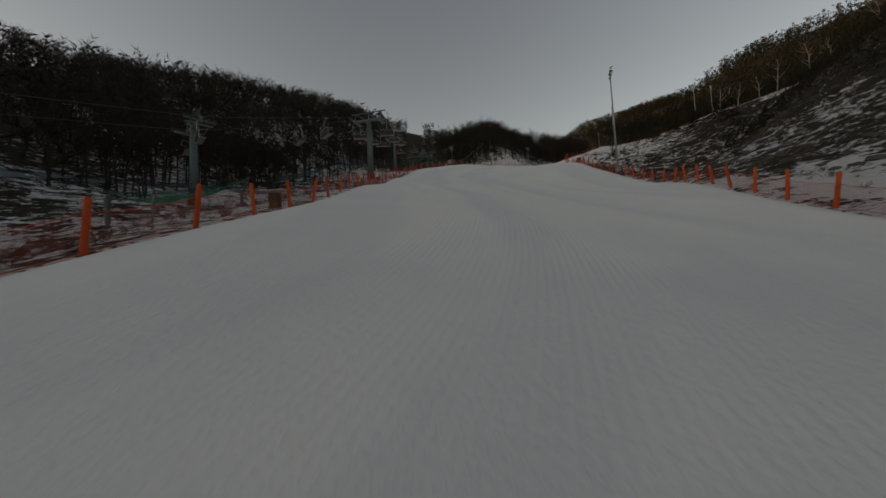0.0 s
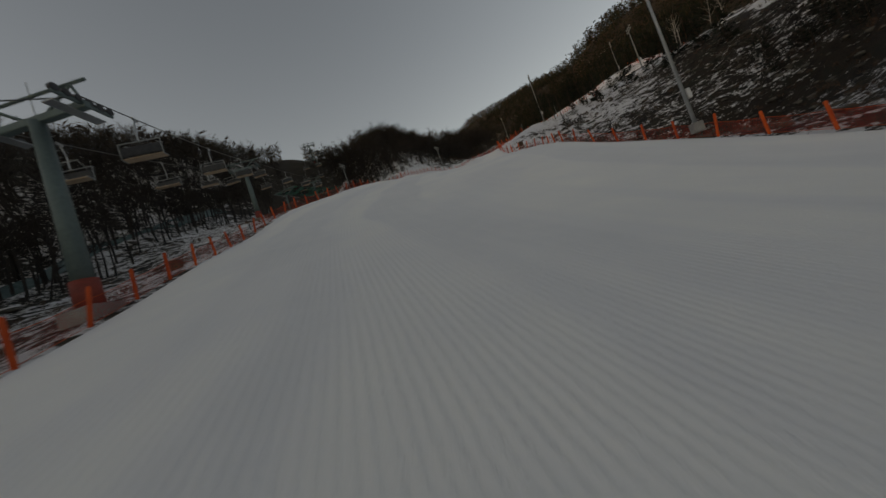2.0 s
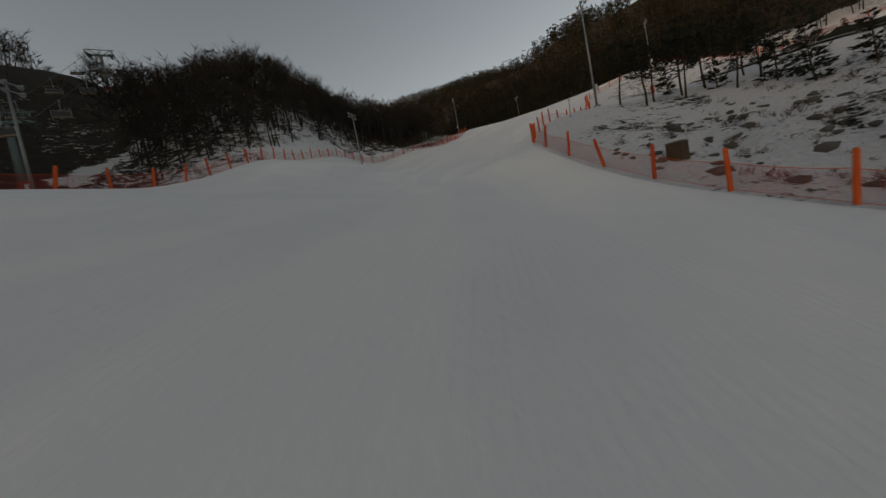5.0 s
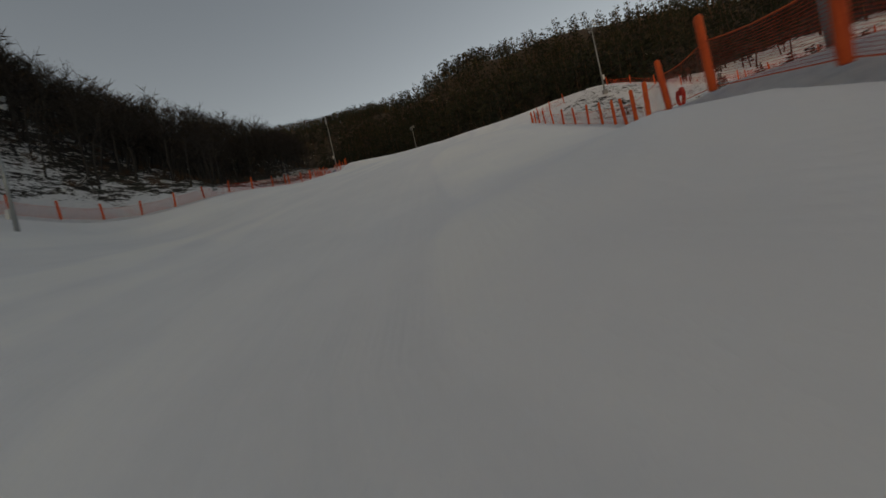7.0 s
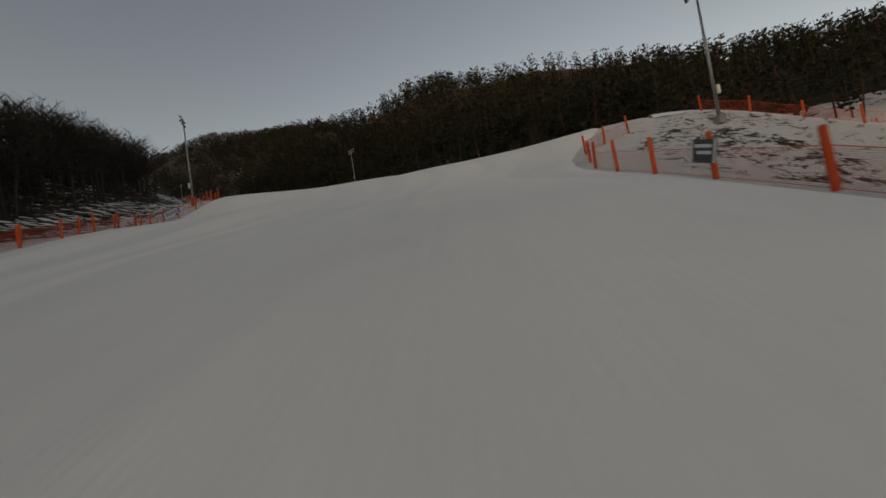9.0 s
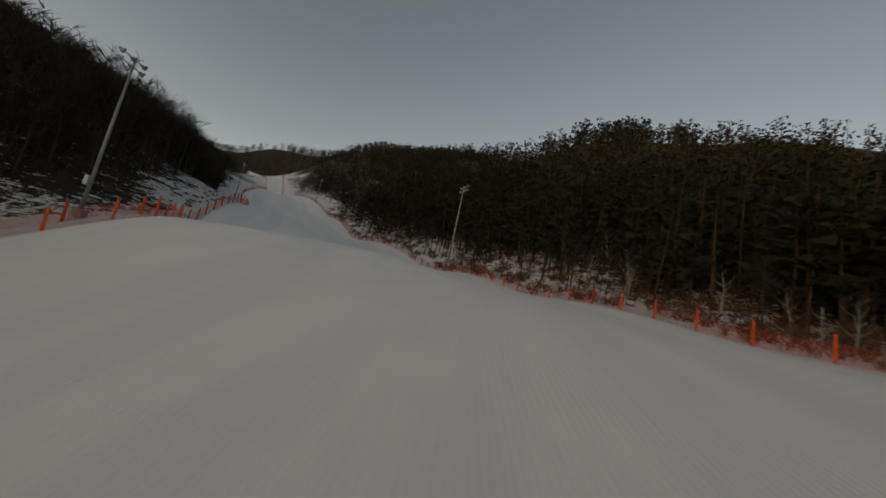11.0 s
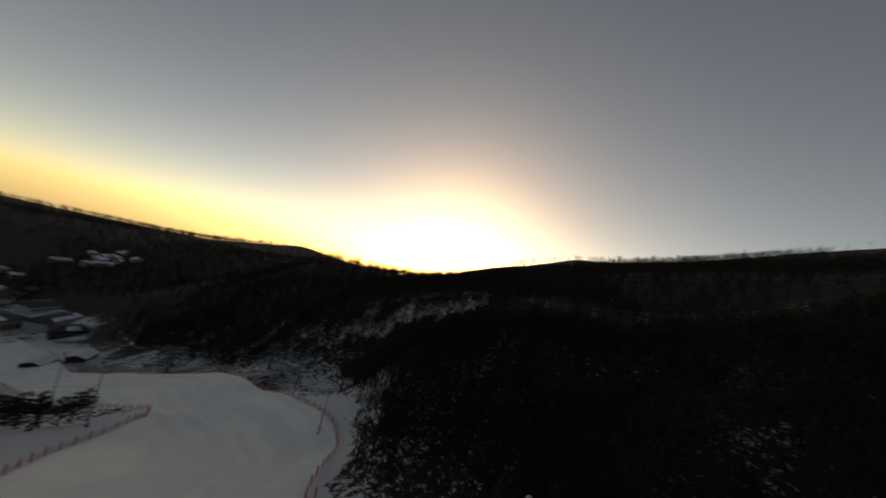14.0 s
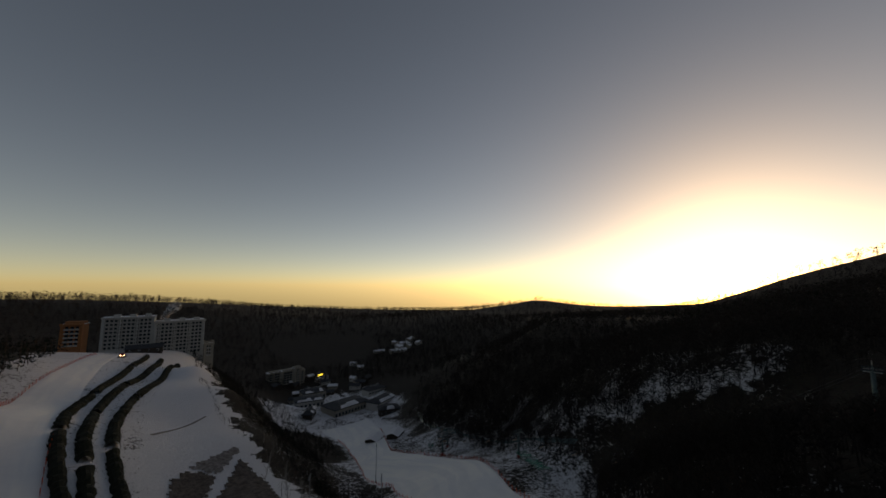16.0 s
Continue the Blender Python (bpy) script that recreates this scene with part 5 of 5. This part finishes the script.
for x, y, h, l in ((138.5, 163, 3.4, -0.5), (147.9, 180.3, 3.2, -0.45), (-15, 14, 2.6, 0.1), (-14.5, 118, 2.8, 0.3), (150, 205, 3.0, 0.3), (53, 110, 2.4, 0.2)):
    stake(x, y, h, l)


def stub(x, y, size):
    ob = thing("cable_box", (x, y, z_at(x, y) - 0.1), "weathered brown wooden box beside the fence", "box")
    w, h = size
    part("body", block(fresh(), (-w / 2, -w / 2, 0), (w / 2, w / 2, h), 0.02), SHRUB, ob)
    part("lid", block(fresh(), (-w / 2 - 0.04, -w / 2 - 0.04, h), (w / 2 + 0.04, w / 2 + 0.04, h + 0.06), 0.015), CONCRETE, ob, "grey lid")


stub(-10.4, 17.6, (0.55, 1.0))
stub(-11.4, 61, (0.7, 0.8))
stub(41.6, 94.6, (0.8, 1.0))


# ---- the village at the foot of the run ----
WOOD_DARK = mottled("dark_boards", (0.035, 0.026, 0.02), (0.08, 0.06, 0.045), 0.8, 0.85)
PLASTER = mottled("beige_plaster", (0.28, 0.25, 0.2), (0.4, 0.36, 0.3), 0.12, 0.9)
GREY_WALL = mottled("grey_wall", (0.38, 0.365, 0.34), (0.52, 0.5, 0.46), 0.1, 0.9)
ROOF_DARK = mottled("dark_roof", (0.03, 0.032, 0.036), (0.06, 0.062, 0.068), 0.3, 0.7)
WINDOW = mottled("window_glass", (0.015, 0.018, 0.02), (0.04, 0.045, 0.05), 0.6, 0.08)
LIT_WINDOW = glow_material("lit_window", (1.0, 0.72, 0.32), 1.2)
SIGN_LIGHT = glow_material("sign_light", (1.0, 0.85, 0.1), 2.2)
HEAD_LIGHT = glow_material("head_light", (1.0, 0.75, 0.4), 12.0)


def gabled(name, x, y, z, yaw, w, d, h, rise, wall_mat, roof_mat, label, category, windows=3, group=""):
    """A house with gables: walls, two roof slabs, a door and windows; ridge along its own x."""
    ob = thing(name, (x, y, z), label, category, group)
    ob.rotation_euler = (0, 0, radians(yaw))
    bm = fresh()
    lo = [bm.verts.new((sx * w / 2, sy * d / 2, -1.5)) for sx, sy in ((-1, -1), (1, -1), (1, 1), (-1, 1))]
    hi = [bm.verts.new((sx * w / 2, sy * d / 2, h)) for sx, sy in ((-1, -1), (1, -1), (1, 1), (-1, 1))]
    ra, rb = bm.verts.new((-w / 2, 0, h + rise)), bm.verts.new((w / 2, 0, h + rise))
    for k in range(4):
        bm.faces.new((lo[k], lo[(k + 1) % 4], hi[(k + 1) % 4], hi[k]))
    bm.faces.new((hi[0], hi[3], ra))
    bm.faces.new((hi[1], rb, hi[2]))
    part("wall", bm, wall_mat, ob)
    for s in (-1, 1):
        bm = fresh()
        e, t = 0.6, 0.28
        a = [Vector((sx * (w / 2 + e), s * (d / 2 + e), h - e * rise / (d / 2))) for sx in (-1, 1)]
        b = [Vector((sx * (w / 2 + e), 0, h + rise)) for sx in (1, -1)]
        lo4 = [bm.verts.new(v + Vector((0, 0, 0.02))) for v in a + b]
        hi4 = [bm.verts.new(v + Vector((0, 0, 0.02 + t))) for v in a + b]
        bm.faces.new(lo4[::-1])
        bm.faces.new(hi4)
        for k in range(4):
            bm.faces.new((lo4[k], lo4[(k + 1) % 4], hi4[(k + 1) % 4], hi4[k]))
        part("roof", bm, roof_mat, ob, "snow-covered roof slope" if roof_mat is SNOW else "")
    for s in (-1, 1):
        for k in range(windows):
            cx = -w / 2 + (k + 0.5) * w / windows
            win = part("window", block(fresh(), (cx - 0.6, s * d / 2 - 0.05, h * 0.4), (cx + 0.6, s * d / 2 + 0.05, h * 0.4 + 1.2), 0.01), WHITE_BOX, ob)
            part("pane", block(fresh(), (cx - 0.5, s * d / 2 - 0.07, h * 0.4 + 0.1), (cx + 0.5, s * d / 2 + 0.07, h * 0.4 + 1.1)), WINDOW, win)
    part("door", block(fresh(), (w / 2 - 0.03, -0.55, 0), (w / 2 + 0.06, 0.55, 2.05), 0.01), WOOD_DARK, ob)
    return ob


for x, y, w, d in ((-27, -52, 14, 9.5), (-37, -38, 13, 9)):
    gabled("shed", x, y, z_at(x, y) + 0.1, 35, w, d, 3.0, 1.6, WOOD_DARK, SNOW, "dark timber shed with a snow-covered roof", "shed", 3, "sheds at the foot of the run")
_r = random.Random(77)
for i in range(26):
    x, y = _r.uniform(-140, -10), _r.uniform(-312, -228)
    gabled("cottage", x, y, z_at(x, y), _r.uniform(0, 180), _r.uniform(8, 14), _r.uniform(6, 9), _r.uniform(3, 5), 2.0, _r.choice([PLASTER, GREY_WALL, WOOD_DARK]), _r.choice([SNOW, SNOW, ROOF_DARK]), "small house with a low roof in the snowy village", "house", 2, "village houses")
for i in range(24):
    x, y = -225 + _r.gauss(0, 24), -345 + _r.gauss(0, 15)
    gabled("cottage", x, y, z_at(x, y), _r.uniform(0, 180), _r.uniform(8, 13), _r.uniform(6, 9), 3.5, 2.0, _r.choice([PLASTER, GREY_WALL]), SNOW, "distant small house with a snowy roof", "house", 2, "hamlet houses")


def lodge(x, y, z, yaw, w, d, h, wall_mat, seed, label):
    """A low broad building: walls, a dark roof with a rim, snow lying on it in plates, a row of windows."""
    rnd = random.Random(seed)
    ob = thing("lodge", (x, y, z), label, "lodge", "lodges at the foot of the run")
    ob.rotation_euler = (0, 0, radians(yaw))
    part("wall", block(fresh(), (-w / 2, -d / 2, -3), (w / 2, d / 2, h), 0.05), wall_mat, ob)
    bm = fresh()
    v0 = [bm.verts.new((sx * (w / 2 + 1), sy * (d / 2 + 1), h)) for sx, sy in ((-1, -1), (1, -1), (1, 1), (-1, 1))]
    v1 = [bm.verts.new((sx * (w / 2 + 1), sy * (d / 2 + 1), h + 0.6)) for sx, sy in ((-1, -1), (1, -1), (1, 1), (-1, 1))]
    v2 = [bm.verts.new((sx * w * 0.28, sy * d * 0.2, h + 3.2)) for sx, sy in ((-1, -1), (1, -1), (1, 1), (-1, 1))]
    bm.faces.new(v0[::-1])
    bm.faces.new(v2)
    for a, b in ((v0, v1), (v1, v2)):
        for k in range(4):
            bm.faces.new((a[k], a[(k + 1) % 4], b[(k + 1) % 4], b[k]))
    part("roof", bm, ROOF_DARK, ob, "dark sloping roof")
    for k in range(7):
        f = rnd.random()
        side = rnd.choice((-1, 1))
        cx, cw = rnd.uniform(-0.42, 0.42) * w, rnd.uniform(0.08, 0.2) * w
        bm = fresh()
        y0, y1 = side * (d / 2 + 0.9), side * (d * rnd.uniform(0.24, 0.4))
        hz = lambda yy: h + 0.6 + 2.6 * (d / 2 + 1 - abs(yy)) / (d * 0.3 + 1)
        lim = w / 2 - 0.5
        xs_ = [max(-lim, min(lim, cx + q)) for q in (-cw, cw, cw * rnd.uniform(0.3, 0.9), -cw * rnd.uniform(0.3, 0.9))]
        ys_ = [y0, y0, y1, y1]
        a = [bm.verts.new((q, yy, hz(yy) + 0.02)) for q, yy in zip(xs_, ys_)]
        b = [bm.verts.new((q, yy, hz(yy) + 0.3)) for q, yy in zip(xs_, ys_)]
        bm.faces.new(a)
        bm.faces.new(b)
        for q in range(4):
            bm.faces.new((a[q], a[(q + 1) % 4], b[(q + 1) % 4], b[q]))
        part("snow_patch", bm, SNOW, ob, "snow lying on the roof")
    n = max(3, int(w / 4))
    for s in (-1, 1):
        for k in range(n):
            cx = -w / 2 + (k + 0.5) * w / n
            win = part("window", block(fresh(), (cx - 1.3, s * d / 2 - 0.06, 1.0), (cx + 1.3, s * d / 2 + 0.06, h * 0.6), 0.01), WHITE_BOX, ob)
            part("pane", block(fresh(), (cx - 1.2, s * d / 2 - 0.09, 1.1), (cx + 1.2, s * d / 2 + 0.09, h * 0.6 - 0.1)), WINDOW, win)
    part("chimney", tube(fresh(), (w * 0.2, 0, h + 2), (w * 0.2, 0, h + 5), 0.5, sides=10), STEEL, ob)


for x, y, yaw, w, d, h, m_, s, l in ((-57, -174, 12, 44, 26, 8, PLASTER, 1, "broad beige lodge with dark roof under patchy snow"), (-30, -212, -10, 30, 20, 7, GREY_WALL, 2, "grey lodge with dark roof half under snow"),
                                     (-93, -158, 25, 34, 16, 6, GREY_WALL, 3, "long grey annexe with dark snowy roof"), (-16, -168, 60, 22, 9, 5, WOOD_DARK, 4, "dark timber service building with snow on its roof"),
                                     (-44, -240, 0, 26, 18, 9, PLASTER, 5, "beige hall with snow-patched dark roof"), (-80, -120, -20, 20, 12, 5, WOOD_DARK, 6, "low dark building by the brook with snowy roof"), (-106, -200, 10, 26, 14, 5, GREY_WALL, 7, "low grey building with snowy roof among the lodges")):
    lodge(x, y, z_at(x, y), yaw, w, d, h, m_, s, l)


def tall_block(name, x, y, z, yaw, w, d, floors, bays, wall_mat, label, storey=3.0, deep=1.4):
    """A slab of storeys: side walls and back, floor slabs, balcony fronts, recessed glass in each bay, parapet roof."""
    ob = thing(name, (x, y, z), label, "building")
    ob.rotation_euler = (0, 0, radians(yaw))
    h = floors * storey
    part("wall", block(fresh(), (-w / 2, -d / 2, -14), (w / 2, d / 2 - deep, h + 1.0)), wall_mat, ob)
    part("plinth", block(fresh(), (-w / 2 - 0.2, d / 2 - deep, -14), (w / 2 + 0.2, d / 2 + 0.1, 0)), wall_mat, ob)
    for s in (-1, 1):
        part("side_wall", block(fresh(), (s * (w / 2 - 0.9) - 0.9, d / 2 - deep, 0), (s * (w / 2 - 0.9) + 0.9, d / 2 + 0.1, h + 1.6)), wall_mat, ob)
    part("parapet", block(fresh(), (-w / 2 - 0.5, d / 2 - deep - 0.5, h + 0.3), (w / 2 + 0.5, d / 2 + 0.5, h + 1.7), 0.05), wall_mat, ob)
    part("roof", block(fresh(), (-w / 2 - 0.3, -d / 2 - 0.3, h + 1.0), (w / 2 + 0.3, d / 2 - deep - 0.5, h + 1.5)), SNOW, ob, "snow-covered flat roof")
    for k in range(3):
        cx = w * (-0.35 + 0.3 * k)
        part("stair_head", block(fresh(), (cx - 2, -3, h + 1.4), (cx + 2, 2, h + 3.2), 0.05), wall_mat, ob)
    bw = (w - 3.6) / bays
    pane_me, rail_me = bpy.data.meshes.new("window"), bpy.data.meshes.new("balcony")
    for me, lo_, hi_, mt in ((pane_me, (-bw / 2 + 0.5, -0.05, 0.5), (bw / 2 - 0.5, 0.06, storey - 0.5), WINDOW), (rail_me, (-bw / 2 + 0.12, -0.12, -0.15), (bw / 2 - 0.12, 0.12, 1.0), GREY_WALL)):
        bm = block(fresh(), lo_, hi_)
        bm.to_mesh(me)
        bm.free()
        me.materials.append(mt)
    for f in range(floors):
        part("floor_slab", block(fresh(), (-w / 2 + 1.8, d / 2 - deep, f * storey - 0.15), (w / 2 - 1.8, d / 2 - 0.05, f * storey + 0.1)), wall_mat, ob)
        for b in range(bays):
            cx = -w / 2 + 1.8 + (b + 0.5) * bw
            shared("window", pane_me, ob, Matrix.Translation((cx, d / 2 - deep + 0.02, f * storey)))
            if b % 4 != 3:
                shared("balcony", rail_me, ob, Matrix.Translation((cx, d / 2, f * storey)))
    for b in range(3, bays, 4):
        cx = -w / 2 + 1.8 + (b + 0.5) * bw
        part("pier", block(fresh(), (cx - bw * 0.18, d / 2 - deep, 0), (cx + bw * 0.18, d / 2 + 0.05, h + 0.3)), wall_mat, ob)
    return ob


tall_block("hotel_wing", 127, -188, 56.5, -4, 32, 15, 8, 11, GREY_WALL, "grey-beige hotel wing with rows of balconies and snowy roof")
tall_block("hotel_wing", 94.5, -186, 49, 4, 35, 15, 9, 12, GREY_WALL, "longer grey-beige hotel wing with rows of balconies and snowy roof")
tall_block("hotel_annexe", 73, -182, 46, 4, 7, 12, 3, 2, PLASTER, "small beige annexe at the end of the hotel")
tall_block("orange_house", 158, -186, 62, -10, 12, 12, 5, 3, mottled("orange_plaster", (0.3, 0.11, 0.04), (0.42, 0.17, 0.07), 0.3, 0.9), "small orange-brown building beside the hotel")
gabled("hotel_porch", 116, -165, z_at(116, -165), -4, 22, 9, 3.6, 2.4, WOOD_DARK, ROOF_DARK, "dark timber entrance hall before the hotel", "porch", 4)
for x, y, fl, w in ((-30, -300, 5, 15), (-40, -292, 7, 8), (-47, -300, 5, 9), (-18, -312, 3, 20)):
    tall_block("apartment_house", x, y, z_at(x, y), 8, w, 10, fl, max(2, int(w / 4)), PLASTER, "small pale apartment house at the village's end")


def lit_sign(x, y):
    z = z_at(x, y)
    ob = thing("lit_sign", (x, y, z), "glowing yellow sign on posts in the dark village", "sign")
    ob.rotation_euler = (0, 0, radians(10))
    for s in (-1, 1):
        part("post", tube(fresh(), (s * 2.6, 0, -0.5), (s * 2.6, 0, 7), 0.15, sides=8), STEEL, ob)
    part("panel", block(fresh(), (-3.6, 0.1, 5.2), (3.6, 0.3, 7.4), 0.03), SIGN_LIGHT, ob, "glowing yellow panel")
    part("dark_bar", block(fresh(), (-3.6, 0.29, 6.2), (3.6, 0.34, 6.6)), BOARD, ob)


lit_sign(-75, -300)


def groomer(x, y):
    ob = thing("snow_groomer", (x, y, z_at(x, y) + 0.3), "red snow groomer with glowing headlights on the upper run", "vehicle")
    red = mottled("red_paint", (0.25, 0.02, 0.015), (0.4, 0.03, 0.02), 1.0, 0.4)
    part("body", block(fresh(), (-1.2, -2.4, 0.7), (1.2, 1.6, 1.5), 0.12), red, ob)
    cab = part("cab", block(fresh(), (-1.1, -0.3, 1.5), (1.1, 1.5, 2.8), 0.2), red, ob)
    part("windscreen", block(fresh(), (-0.95, 1.46, 1.75), (0.95, 1.54, 2.6), 0.03), WINDOW, cab)
    for s in (-1, 1):
        part("track", block(fresh(), (s * 1.6 - 0.5, -2.4, 0.0), (s * 1.6 + 0.5, 2.4, 0.9), 0.3), SEAT, ob)
        part("headlight", tube(fresh(), (s * 0.8, 1.6, 1.2), (s * 0.8, 1.72, 1.2), 0.26, sides=10), HEAD_LIGHT, ob, "glowing headlight")
    part("blade", block(fresh(), (-2.3, 2.6, 0.1), (2.3, 2.9, 1.1), 0.05), STEEL, ob, "steel clearing blade")


groomer(127, -128)

# ---- steam over the hotel, the moon ----
steam_mat, nt, b_ = material("steam", 1.0)
b_.inputs["Base Color"].default_value = (0.8, 0.8, 0.8, 1)
nt.links.new(ramp_node(nt, noise_node(nt, 0.35, 4.0), [(0.4, 0.0), (0.72, 0.4)]), b_.inputs["Alpha"])
bm = fresh()
_r = random.Random(5)
for k in range(16):
    t = k / 15
    g = bmesh.ops.create_icosphere(bm, subdivisions=2, radius=1.2 + 2.6 * t + _r.uniform(0, 0.6), matrix=Matrix.Translation((-9 * t + _r.gauss(0, 0.9), _r.gauss(0, 1), 10.5 * t)))
    for v in g["verts"]:
        v.co += noise.noise_vector(v.co * 0.7) * 0.9
tagged(part("steam_plume", bm, steam_mat, None, smooth=True), "pale drifting steam plume rising from the hotel roof", "steam", kind="stuff").location = (107, -189, 79)
bm = fresh()
bmesh.ops.create_uvsphere(bm, u_segments=16, v_segments=10, radius=5.5)
for v in bm.verts:
    if v.co.x > 0:
        v.co.x *= 0.15
moon = tagged(part("moon", bm, glow_material("moonlight", (1.0, 0.97, 0.88), 3.0), None, smooth=True), "small bright half moon high in the morning sky", "moon", kind="structure")
moon.location = (-835, 1408, 1497)
moon.rotation_euler = (0, radians(35), radians(-60))
